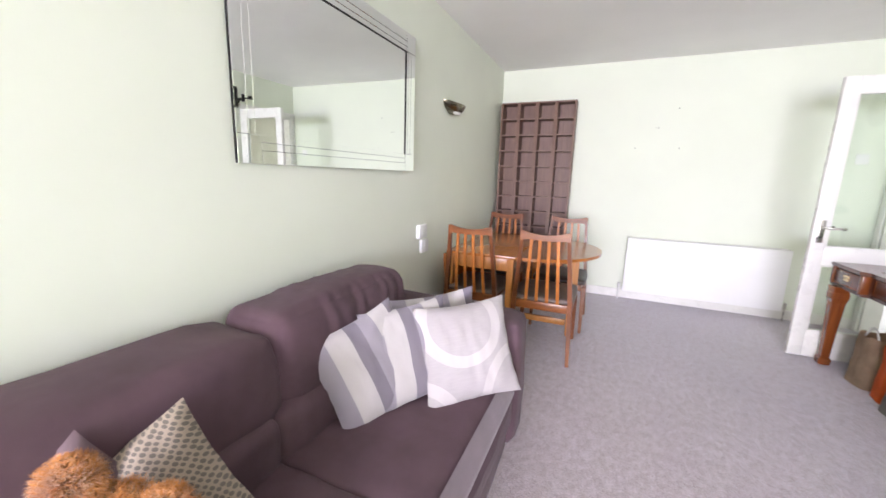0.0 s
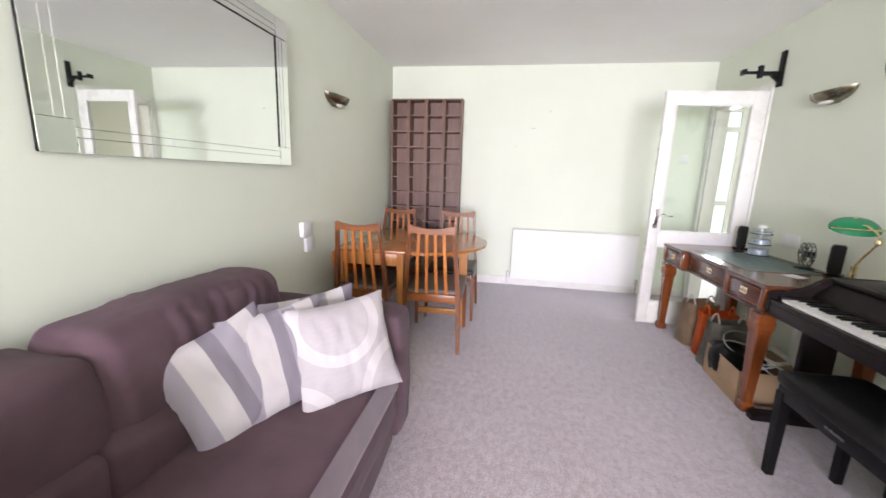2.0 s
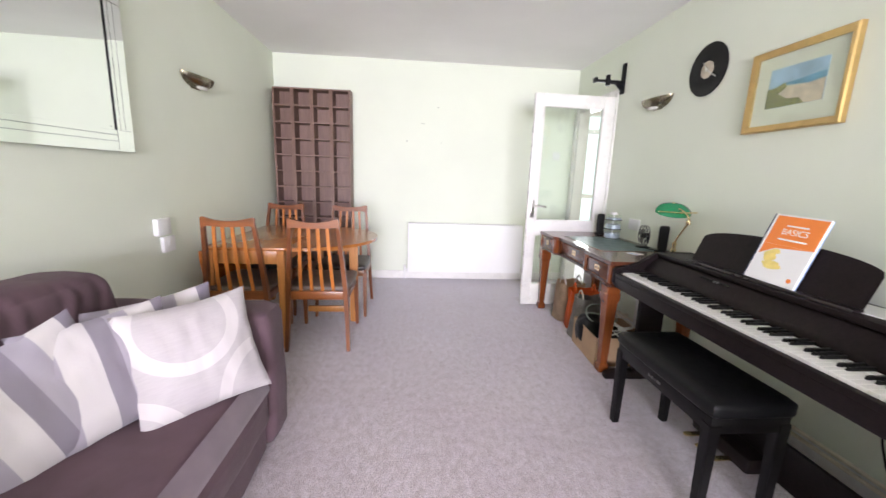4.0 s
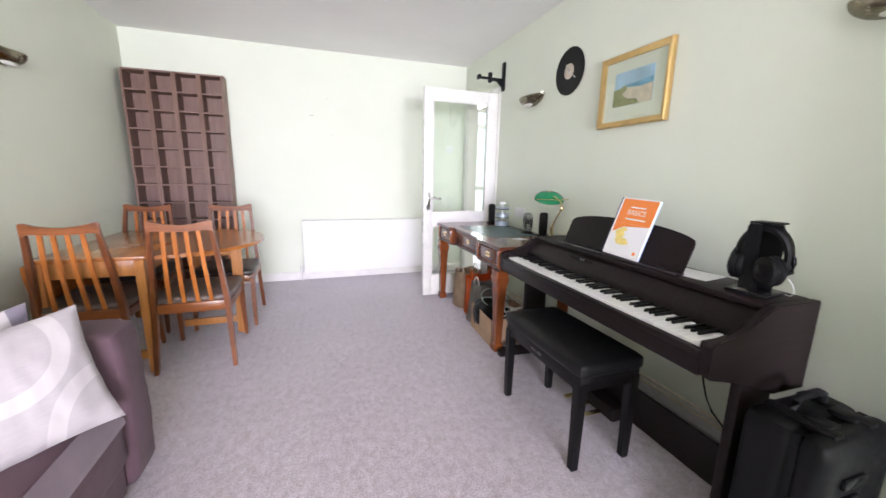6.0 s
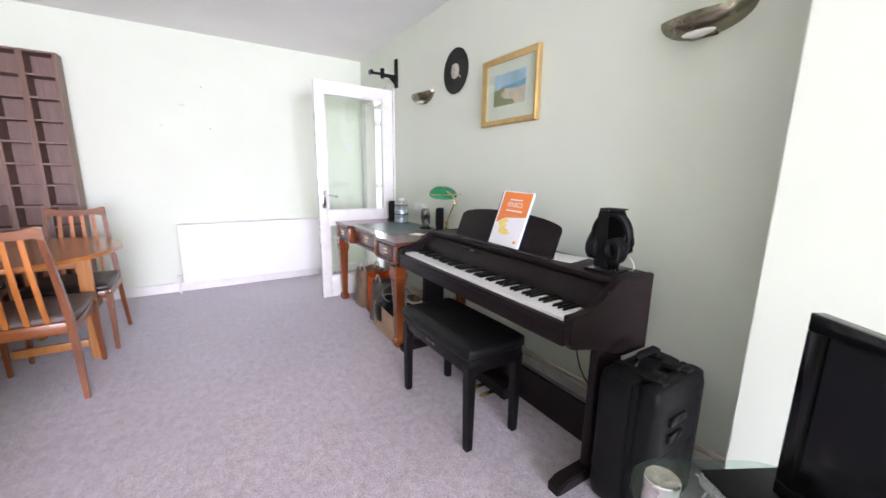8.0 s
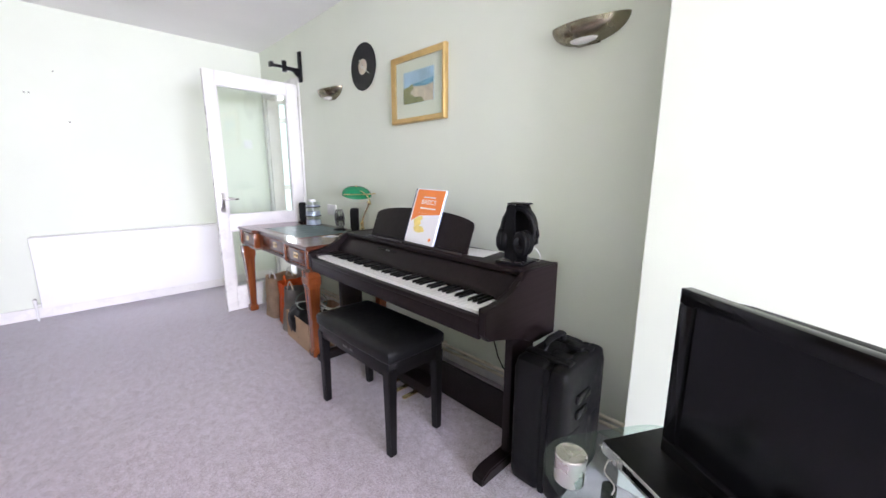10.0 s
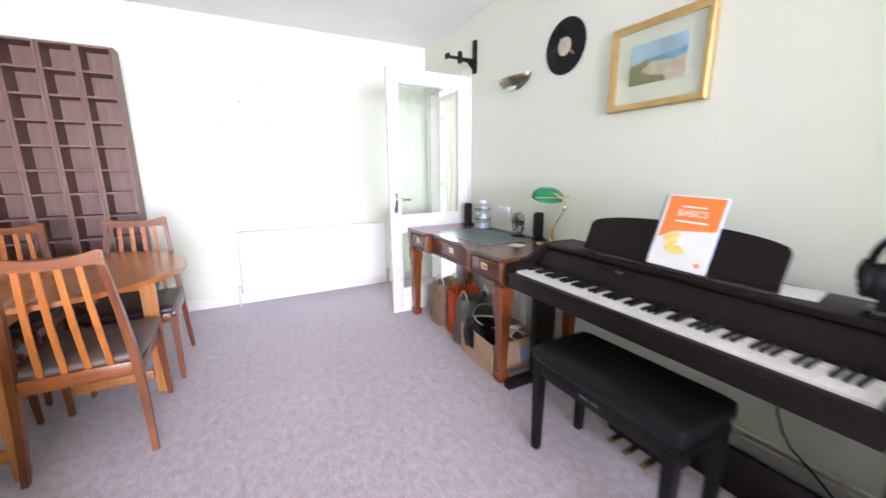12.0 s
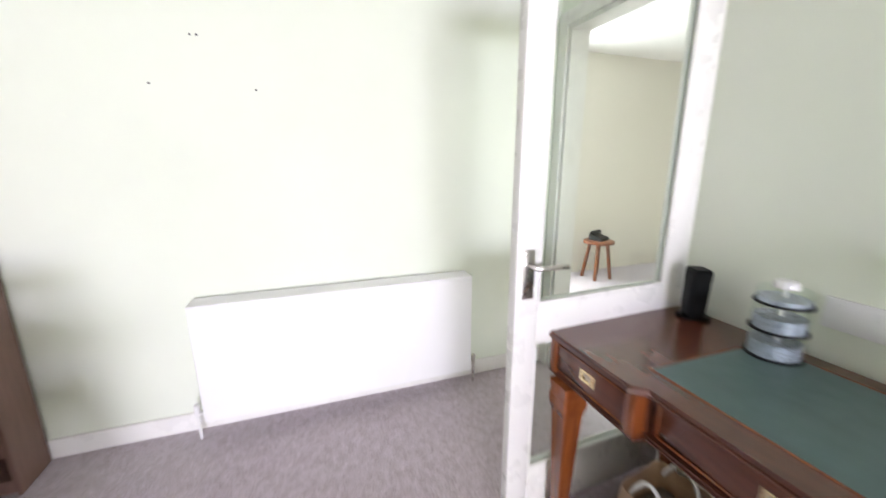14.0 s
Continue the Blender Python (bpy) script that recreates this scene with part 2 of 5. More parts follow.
M_GOLD = mat("gilt_frame", (0.66, 0.46, 0.19), 0.4, 0.7, var=0.12, scale=20, fine=120, bump=0.15)
M_MIRROR = mat("mirror_silver", (0.88, 0.91, 0.89), 0.01, 1.0, var=0.004, bump=0)
M_MIRROR.node_tree.nodes["Principled BSDF"].inputs["Roughness"].default_value = 0.008
for l in list(M_MIRROR.node_tree.nodes["Principled BSDF"].inputs["Roughness"].links):
    M_MIRROR.node_tree.links.remove(l)
M_GLASS = glass_material("clear_glass")
M_GLASS_G = glass_material("green_edge_glass", (0.86, 0.94, 0.91))
M_LEATHER_G = mat("green_leather_inset", (0.085, 0.14, 0.135), 0.42, var=0.12, scale=7, fine=300, bump=0.15)
M_SHADE_G = mat("green_glass_shade", (0.004, 0.19, 0.07), 0.14, var=0.06, bump=0, coat=0.3)
M_CARD = mat("cardboard", (0.42, 0.28, 0.17), 0.85, var=0.12, scale=6, fine=150, bump=0.15)
M_KRAFT = mat("brown_paper_bag", (0.46, 0.33, 0.22), 0.8, var=0.2, scale=9, fine=70, bump=0.5, dist=0.004)
M_ORANGE = mat("orange_red_bag", (0.80, 0.14, 0.02), 0.55, var=0.2, scale=8, fine=60, bump=0.3, dist=0.003)
M_GREYBAG = mat("grey_bag_cloth", (0.27, 0.25, 0.22), 0.8, var=0.3, scale=9, fine=60, bump=0.5, dist=0.004)
M_CREAMBAG = mat("cream_cloth", (0.55, 0.48, 0.38), 0.85, var=0.15, scale=9, fine=60, bump=0.4, dist=0.003)
M_PAPER = mat("white_paper", (0.85, 0.85, 0.84), 0.6, var=0.02, bump=0)
M_INK_O = mat("orange_print", (0.88, 0.25, 0.05), 0.4, var=0.04, bump=0)
M_INK_Y = mat("yellow_print", (0.86, 0.70, 0.22), 0.4, var=0.1, scale=30, bump=0)
M_INK_B = mat("blue_print", (0.35, 0.48, 0.72), 0.4, var=0.1, scale=30, bump=0)
M_SPINE = mat("dark_blue_binding", (0.02, 0.03, 0.07), 0.5, var=0.2, scale=40, bump=0)
M_DARKMETAL = mat("dark_chrome", (0.16, 0.16, 0.16), 0.3, 0.9, var=0.1, bump=0)
M_FROST = mat("frosted_glass", (0.72, 0.71, 0.66), 0.5, var=0.03, bump=0)
M_CABLE_W = mat("white_cable", (0.7, 0.7, 0.66), 0.5, var=0.05, bump=0)
M_CABLE_G = mat("grey_green_cable", (0.30, 0.36, 0.30), 0.5, var=0.05, bump=0)
M_CD = mat("stacked_discs", (0.46, 0.51, 0.60), 0.3, 0.35, var=0.25, scale=40, bump=0)
M_MAT = mat("cream_picture_mount", (0.80, 0.77, 0.66), 0.8, var=0.02, fine=200, bump=0.05)
M_P_SKY = mat("painted_sky", (0.40, 0.55, 0.70), 0.7, var=0.2, scale=14, bump=0)
M_P_SEA = mat("painted_sea", (0.16, 0.36, 0.52), 0.7, var=0.25, scale=30, bump=0)
M_P_SAND = mat("painted_sand", (0.66, 0.52, 0.40), 0.7, var=0.18, scale=26, bump=0)
M_P_GRASS = mat("painted_grass", (0.23, 0.22, 0.07), 0.7, var=0.6, scale=60, bump=0)
M_FUR = mat("ginger_fur", (0.62, 0.25, 0.06), 0.95, var=0.35, scale=25, fine=160, bump=0.8, dist=0.01, sheen=0.6)
M_STRIPE = stripes_material("striped_cushion_cloth", [(0.0, (0.30, 0.27, 0.31)), (0.22, (0.50, 0.465, 0.465)), (0.42, (0.21, 0.185, 0.22)),
                                                     (0.54, (0.32, 0.29, 0.33)), (0.68, (0.52, 0.485, 0.475)), (0.86, (0.19, 0.165, 0.20))], 0, 2.4)
M_RINGS = rings_material("ringed_cushion_cloth", (0.41, 0.375, 0.378), (0.51, 0.475, 0.47), [(-0.03, 0.12, 0.13, 0.175), (0.21, -0.19, 0.15, 0.195), (-0.29, -0.30, 0.19, 0.235)])
M_DOTS = dots_material("dotted_cushion_cloth", (0.36, 0.295, 0.23), (0.15, 0.13, 0.11))


# ---- mesh helpers ----
def thing(name, m, label, category, group="", kind=""):
    ob = new(name)
    ob.empty_display_size = 0.1
    ob.matrix_world = m
    return tagged(ob, label, category, group, kind)


def mesh_of(name, bm, material, smooth=False):
    bmesh.ops.recalc_face_normals(bm, faces=bm.faces)
    me = bpy.data.meshes.new(name)
    bm.to_mesh(me)
    bm.free()
    for mt in material if isinstance(material, (list, tuple)) else [material]:
        me.materials.append(mt)
    if smooth:
        me.shade_smooth()
        me.set_sharp_from_angle(angle=radians(38))
    return me


def part(name, bm, material, parent=None, label="", smooth=True):
    ob = new(name, mesh_of(name, bm, material, smooth))
    ob.parent = parent
    if label:
        ob["label"] = label
    return ob


def structure(name, bm, material, label, category, smooth=False):
    return tagged(part(name, bm, material, None, "", smooth), label, category, kind="structure")


def box(x0, x1, y0, y1, z0, z1, bevel=0.0, seg=2, bm=None):
    bm = bm or bmesh.new()
    r = bmesh.ops.create_cube(bm, size=1.0, matrix=Matrix.Translation(((x0 + x1) / 2, (y0 + y1) / 2, (z0 + z1) / 2)) @ Matrix.Diagonal((x1 - x0, y1 - y0, z1 - z0, 1)))
    if bevel:
        edges = list({e for v in r["verts"] for e in v.link_edges})
        bmesh.ops.bevel(bm, geom=edges, offset=bevel, segments=seg, affect="EDGES", profile=0.5)
    return bm


def prism(points, axis, a, b, bevel=0.0, bm=None, seg=2):
    """A flat outline pushed along an axis from a to b. points: pairs in the two other axes, in the order x, y, z."""
    bm = bm or bmesh.new()

    def at(p, v):
        q = list(p)
        q.insert("xyz".index(axis), v)
        return q
    lo = [bm.verts.new(at(p, a)) for p in points]
    hi = [bm.verts.new(at(p, b)) for p in points]
    faces = [bm.faces.new(lo), bm.faces.new(hi[::-1])]
    for i in range(len(lo)):
        j = (i + 1) % len(lo)
        faces.append(bm.faces.new((lo[i], hi[i], hi[j], lo[j])))
    if bevel:
        bmesh.ops.bevel(bm, geom=list({e for f in faces[:2] for e in f.edges}), offset=bevel, segments=seg, affect="EDGES")
    return bm


def lathe(profile, centre=(0, 0), n=24, bm=None):
    """Turned round the upright through centre; profile: (radius, z) pairs."""
    bm = bm or bmesh.new()
    rings = []
    for r, z in profile:
        rings.append([bm.verts.new((centre[0] + max(r, 1e-4) * math.cos(2 * math.pi * i / n), centre[1] + max(r, 1e-4) * math.sin(2 * math.pi * i / n), z)) for i in range(n)])
    for a, b in zip(rings, rings[1:]):
        for i in range(n):
            bm.faces.new((a[i], a[(i + 1) % n], b[(i + 1) % n], b[i]))
    bm.faces.new(rings[0][::-1])
    bm.faces.new(rings[-1])
    return bm


def tube(points, r, n=8, bm=None, taper=None):
    """A round bar along points; taper: a radius for each point."""
    bm = bm or bmesh.new()
    pts = [Vector(p) for p in points]
    rings = []
    up = Vector((0.13, 0.27, 1)).normalized()
    for i, p in enumerate(pts):
        d = (pts[min(i + 1, len(pts) - 1)] - pts[max(i - 1, 0)]).normalized()
        if abs(d.dot(up)) > 0.95:
            u = d.cross(Vector((1, 0.1, 0))).normalized()
        else:
            u = d.cross(up).normalized()
        w = d.cross(u)
        rr = taper[i] if taper else r
        rings.append([bm.verts.new(p + rr * (math.cos(2 * math.pi * k / n) * u + math.sin(2 * math.pi * k / n) * w)) for k in range(n)])
    for a, b in zip(rings, rings[1:]):
        for k in range(n):
            bm.faces.new((a[k], a[(k + 1) % n], b[(k + 1) % n], b[k]))
    bm.faces.new(rings[0][::-1])
    bm.faces.new(rings[-1])
    return bm


def bar(p0, p1, s0, s1, bevel=0.004, bm=None):
    """A four-sided tapering bar: s0, s1 are the (x, y) sizes at its two ends."""
    bm = bm or bmesh.new()
    ends = []
    for p, s in ((p0, s0), (p1, s1)):
        ends.append([bm.verts.new((p[0] + a * s[0] / 2, p[1] + c * s[1] / 2, p[2])) for a, c in ((-1, -1), (1, -1), (1, 1), (-1, 1))])
    lo, hi = ends
    bm.faces.new(lo[::-1])
    bm.faces.new(hi)
    for i in range(4):
        j = (i + 1) % 4
        bm.faces.new((lo[i], lo[j], hi[j], hi[i]))
    if bevel:
        es = list({e for v in lo + hi for e in v.link_edges})
        bmesh.ops.bevel(bm, geom=es, offset=bevel, segments=2, affect="EDGES")
    return bm


def soft_box(x0, x1, y0, y1, z0, z1, r=0.06, bulge=0.02, cuts=10, wrinkle=0.006, seed=0.0):
    """An upholstered block: rounded edges, faces that swell, and shallow creases."""
    bm = bmesh.new()
    bmesh.ops.create_cube(bm, size=2.0)
    bmesh.ops.subdivide_edges(bm, edges=bm.edges[:], cuts=cuts, use_grid_fill=True)
    h = Vector(((x1 - x0) / 2, (y1 - y0) / 2, (z1 - z0) / 2))
    c = Vector(((x1 + x0) / 2, (y1 + y0) / 2, (z1 + z0) / 2))
    for v in bm.verts:
        u = v.co.copy()
        p = Vector((u.x * h.x, u.y * h.y, u.z * h.z))
        inner = Vector([max(-h[i] + r, min(h[i] - r, p[i])) for i in range(3)])
        d = p - inner
        if d.length > 1e-9:
            p = inner + d.normalized() * r
        for i in range(3):
            if abs(abs(u[i]) - 1) < 1e-6:
                a, b = u[(i + 1) % 3], u[(i + 2) % 3]
                p[i] += math.copysign(bulge * (1 - a * a) * (1 - b * b), u[i])
        q = p + c
        n = noise.noise(q * 7 + Vector((seed, 0, 0))) + 0.5 * noise.noise(q * 19 + Vector((0, seed, 0)))
        v.co = q + (p.normalized() * n * wrinkle)
    return bm


def pillow(w, h, thick, seed=0.0, n=28):
    """A scatter cushion lying flat round the origin: w by h, drawn-out corners, creased."""
    bm = bmesh.new()
    top, bot = {}, {}
    for i in range(n + 1):
        for j in range(n + 1):
            u, v = 2 * i / n - 1, 2 * j / n - 1
            x = u * (1 - 0.085 * (1 - v * v)) * w / 2
            y = v * (1 - 0.085 * (1 - u * u)) * h / 2
            k = ((1 - abs(u) ** 2.4) * (1 - abs(v) ** 2.4)) ** 0.55
            e = noise.noise(Vector((x * 9 + seed, y * 9, seed))) * 0.012 * k + 0.008 * k * noise.noise(Vector((x * 30, y * 13, seed))) + 0.0035 * math.sin(70 * (x - y) + 5 * seed + 4 * x) * (max(abs(u), abs(v)) ** 5) * (1 - (abs(u) * abs(v)) ** 2)
            top[i, j] = bm.verts.new((x, y, thick / 2 * k + e))
            if 0 < i < n and 0 < j < n:
                bot[i, j] = bm.verts.new((x, y, -thick / 2 * k - 0.002 + e * 0.3))
            else:
                bot[i, j] = top[i, j]
    for i in range(n):
        for j in range(n):
            bm.faces.new((top[i, j], top[i + 1, j], top[i + 1, j + 1], top[i, j + 1]))
            f = (bot[i, j], bot[i, j + 1], bot[i + 1, j + 1], bot[i + 1, j])
            bm.faces.new(f)
    return bm


def arc(cx, cy, rx, ry, a0, a1, n=20):
    return [(cx + rx * math.cos(radians(a0 + (a1 - a0) * i / n)), cy + ry * math.sin(radians(a0 + (a1 - a0) * i / n))) for i in range(n + 1)]


def rounded(x0, x1, y0, y1, r, n=5):
    out = []
    for cx, cy, a in ((x1 - r, y1 - r, 0), (x0 + r, y1 - r, 90), (x0 + r, y0 + r, 180), (x1 - r, y0 + r, 270)):
        out += arc(cx, cy, r, r, a, a + 90, n)
    return out


def text_mesh(words, size, material, parent, m, name="lettering", depth=0.0006):
    cu = bpy.data.curves.new(name, "FONT")
    cu.body, cu.size, cu.extrude, cu.align_x, cu.align_y = words, size, depth, "CENTER", "CENTER"
    tmp = bpy.data.objects.new(name, cu)
    scene.collection.objects.link(tmp)
    me = bpy.data.meshes.new_from_object(tmp.evaluated_get(bpy.context.evaluated_depsgraph_get()))
    bpy.data.objects.remove(tmp)
    bpy.data.curves.remove(cu)
    me.materials.clear()
    me.materials.append(material)
    ob = new(name, me)
    ob.parent = parent
    ob.matrix_local = m
    return ob


def wpart(name, bm, material, parent, label="", smooth=True):
    """A part whose mesh is given in room coordinates."""
    ob = part(name, bm, material, parent, label, smooth)
    if parent is not None and parent.parent is None:
        ob.matrix_parent_inverse = parent.matrix_basis.inverted()
    return ob


# ---- main room: floor, walls, ceiling ----
T = 0.12
bm = box(XL - T, XR + T, YB - T, YF + T, -0.1, 0.0)
box(XR + T, 5.42, 2.78, 6.15, -0.1, 0.0, bm=bm)
box(XR - 0.1, XR + T, YF + T, 6.15, -0.1, 0.0, bm=bm)
structure("floor", bm, M_CARPET, "mauve-grey cut pile carpet wall to wall", "carpet")
structure("ceiling", box(XL - T, XR + T, YB - T, YF + T, ZC, ZC + 0.1), M_CEIL, "plain white painted ceiling", "ceiling")
structure("wall_west", box(XL - T, XL, YB, YF, 0, ZC), M_WALL, "long wall painted pale sage green", "wall")
structure("wall_north", box(XL - T, XR, YF, YF + T, 0, ZC), M_WALL, "end wall painted pale sage green", "wall")
DY0, DY1, DZ = 3.55, 4.33, 2.0
bm = box(XR, XR + T, YB, DY0, 0, ZC)
box(XR, XR + T, DY1, YF + T, 0, ZC, bm=bm)
box(XR, XR + T, DY0, DY1, DZ, ZC, bm=bm)
structure("wall_east", bm, M_WALL, "long wall painted pale sage green with a doorway", "wall")
structure("chimney_breast", box(1.75, XR - 0.001, YB, 0.365, 0, ZC, 0.004), M_WALL, "projecting chimney breast painted pale sage green", "wall")
WX0, WX1, WZ0, WZ1 = WXC - 1.45, WXC + 1.45, 0.12, 2.15
bm = box(XL - T, WX0, YB - T, YB, 0, ZC)
box(WX1, XR + T, YB - T, YB, 0, ZC, bm=bm)
box(WX0, WX1, YB - T, YB, 0, WZ0, bm=bm)
box(WX0, WX1, YB - T, YB, WZ1, ZC, bm=bm)
structure("wall_south", bm, M_WALL, "end wall painted pale sage green with a wide window", "wall")
win = tagged(new("window_1"), "wide white framed garden window", "window", kind="structure")
win.matrix_world = pose(WXC, YB - 0.06, WZ0)
bm = box(WX0, WX1, YB - 0.09, YB - 0.04, WZ0, WZ0 + 0.05)
box(WX0, WX1, YB - 0.09, YB - 0.04, WZ1 - 0.05, WZ1, bm=bm)
for x in (WX0, WXC - 0.025, WX1 - 0.05):
    box(x, x + 0.05, YB - 0.09, YB - 0.04, WZ0 + 0.05, WZ1 - 0.05, bm=bm)
wpart("window_frame", bm, M_WHITE, win, smooth=False)
structure("ground", box(-60, 60, -80, YB - T - 0.02, -0.25, -0.15), mat("lawn", (0.07, 0.14, 0.03), 0.9, var=0.3, scale=3), "mown garden lawn outside the window", "lawn")


def skirting(name, pts, h=0.095, d=0.016):
    """White skirting along straight stretches: (x0, y0, x1, y1, side x, side y)."""
    bm = bmesh.new()
    for x0, y0, x1, y1, sx, sy in pts:
        ax, bx, ay, by = min(x0, x1), max(x0, x1), min(y0, y1), max(y0, y1)
        if sx:
            ax, bx = (ax, ax + d) if sx > 0 else (ax - d, ax)
        else:
            ay, by = (ay, ay + d) if sy > 0 else (ay - d, ay)
        box(ax, bx, ay, by, 0.001, h, 0.005, 2, bm)
    return structure(name, bm, M_WHITE, "white gloss painted skirting board", "skirting board")


skirting("baseboard", [(XL, YB, XL, YF, 1, 0), (XL + 0.016, YF, XR, YF, 0, -1), (XR, 0.366, XR, DY0 - 0.07, -1, 0), (1.75, YB, 1.75, 0.365, -1, 0)])
bm = bmesh.new()
for z in (0.072, 0.104):
    tube([(XR - 0.03, 0.37, z), (XR - 0.03, 3.46, z)], 0.0095, 10, bm)
for y in (0.9, 1.55, 2.2, 2.9):
    box(XR - 0.042, XR, y, y + 0.02, 0.055, 0.12, 0.003, 1, bm)
pipes = tagged(part("heating_pipes", bm, M_CREAM), "two cream painted heating pipes clipped along the wall", "pipe", kind="structure")

# ---- doorway, open glazed door ----
bm = bmesh.new()
for x0, x1 in ((XR - 0.016, XR + 0.001), (XR + T - 0.001, XR + T + 0.016)):
    box(x0, x1, DY0 - 0.065, DY0 + 0.005, 0, DZ + 0.065, 0.004, 2, bm)
    box(x0, x1, DY1 - 0.005, DY1 + 0.065, 0, DZ + 0.065, 0.004, 2, bm)
    box(x0, x1, DY0 + 0.006, DY1 - 0.006, DZ - 0.005, DZ + 0.065, 0.004, 2, bm)
structure("door_trim", bm, M_WHITE, "white gloss painted door architrave", "architrave")
bm = box(XR + 0.002, XR + T - 0.002, DY0, DY0 + 0.025, 0, DZ)
box(XR + 0.002, XR + T - 0.002, DY1 - 0.025, DY1, 0, DZ, bm=bm)
box(XR + 0.002, XR + T - 0.002, DY0 + 0.025, DY1 - 0.025, DZ - 0.025, DZ, bm=bm)
structure("door_lining", bm, M_WHITE, "white painted door lining", "door frame")

door = tagged(new("door_1"), "open white glazed door with two clear panes", "door", kind="structure")
door.matrix_world = pose(1.965, 3.488, 0.012, 0, 0, 182.2)
W, H, D = 0.755, 1.973, 0.02
G0, G1, G2, G3 = 0.20, 0.70, 0.83, 1.87
bm = box(0, 0.10, -D, D, 0, H, 0.004)
part("hinge_stile", bm, M_WHITE, door)
part("lock_stile", box(W - 0.085, W, -D, D, 0, H, 0.004), M_WHITE, door)
for nm, a, b in (("bottom_rail", 0, G0), ("middle_rail", G1, G2), ("top_rail", G3, H)):
    part(nm, box(0.1005, W - 0.0855, -D + 0.0008, D - 0.0008, a, b, 0.003), M_WHITE, door)
for a, b in ((G0, G1), (G2, G3)):
    part("glass_pane", box(0.1, W - 0.085, -0.003, 0.003, a, b), M_GLASS, door, "clear glass pane", smooth=False)
    bm = bmesh.new()
    for s in (-0.0135, 0.0135):
        for x0, x1, z0, z1 in ((0.1, 0.111, a, b), (W - 0.096, W - 0.085, a, b), (0.111, W - 0.096, a, a + 0.011), (0.111, W - 0.096, b - 0.011, b)):
            box(x0, x1, s - 0.0055, s + 0.0055, z0, z1, 0.002, 1, bm)
    part("glazing_bead", bm, M_WHITE, door)
for s in (-1, 1):
    hp = part("handle_plate", box(W - 0.063, W - 0.025, s * D, s * (D + 0.006), 0.86, 1.02, 0.002) if s > 0 else box(W - 0.063, W - 0.025, -D - 0.006, -D, 0.86, 1.02, 0.002), M_CHROME, door, "satin steel handle plate")
    bm = tube([(W - 0.044, s * (D + 0.004), 0.97), (W - 0.044, s * (D + 0.045), 0.97), (W - 0.06, s * (D + 0.052), 0.97), (W - 0.155, s * (D + 0.05), 0.968)], 0.008, 10)
    part("lever", bm, M_CHROME, hp)
for z in (0.25, 1.0, 1.72):
    part("hinge", tube([(-0.004, 0, z), (-0.004, 0, z + 0.09)], 0.007, 8), M_CHROME, door, "steel butt hinge")

# ---- hall beyond the doorway ----
HX, HY, HZ = 5.3, 6.0, 2.41
structure("hall_ceiling", box(XR + T, HX + T, 2.9 - T, HY + T, HZ, HZ + 0.1), M_CEIL, "white hall ceiling", "ceiling")
structure("hall_wall_east", box(HX, HX + T, 2.9, HY, 0, HZ), M_HALLWALL, "cream painted hall wall", "wall")
structure("hall_wall_south", box(XR + T, HX + T, 2.9 - T, 2.9, 0, HZ), M_HALLWALL, "cream painted hall wall", "wall")
structure("hall_wall_west", box(XR, XR + T, YF + T, HY + T, 0, HZ), M_HALLWALL, "cream painted hall wall", "wall")
FX0, FX1, FZ = 2.40, 3.22, 2.3
bm = box(XR + T, FX0, HY, HY + T, 0, HZ)
box(FX1, HX + T, HY, HY + T, 0, HZ, bm=bm)
box(FX0, FX1, HY, HY + T, FZ, HZ, bm=bm)
structure("hall_wall_north", bm, M_HALLWALL, "cream painted hall wall with the front door", "wall")
fd = tagged(new("door_2"), "glazed white front door with a fanlight above", "door", kind="structure")
fd.matrix_world = pose((FX0 + FX1) / 2, HY + 0.05, 0)
bm = bmesh.new()
for x in (FX0, FX1 - 0.07):
    box(x, x + 0.07, HY + 0.03, HY + 0.08, 0, FZ, 0.003, 1, bm)
for z0, z1 in ((0.001, 0.22), (0.95, 1.02), (1.98, 2.05), (FZ - 0.05, FZ - 0.001)):
    box(FX0 + 0.0705, FX1 - 0.0705, HY + 0.031, HY + 0.079, z0, z1, 0.003, 1, bm)
wpart("door_frame", bm, M_WHITE, fd, smooth=False)
for z0, z1 in ((0.22, 0.95), (1.02, 1.98), (2.05, FZ - 0.05)):
    p = wpart("glass_pane", box(FX0 + 0.07, FX1 - 0.07, HY + 0.052, HY + 0.058, z0, z1), M_GLASS, fd, smooth=False)
    p.visible_shadow = False


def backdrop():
    """Added glowing sheet that stands in for bright daylight beyond the front door."""
    m, nt, b = start_material("daylight_glow")
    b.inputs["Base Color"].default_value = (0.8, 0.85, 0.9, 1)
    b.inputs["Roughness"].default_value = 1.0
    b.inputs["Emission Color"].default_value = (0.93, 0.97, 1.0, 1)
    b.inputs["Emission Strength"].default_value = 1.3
    structure("backdrop", box(0.5, 7.5, 9.0, 9.05, -0.3, 5.0), m, "plain glowing sheet standing in for daylight beyond the front door", "backdrop")


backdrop()


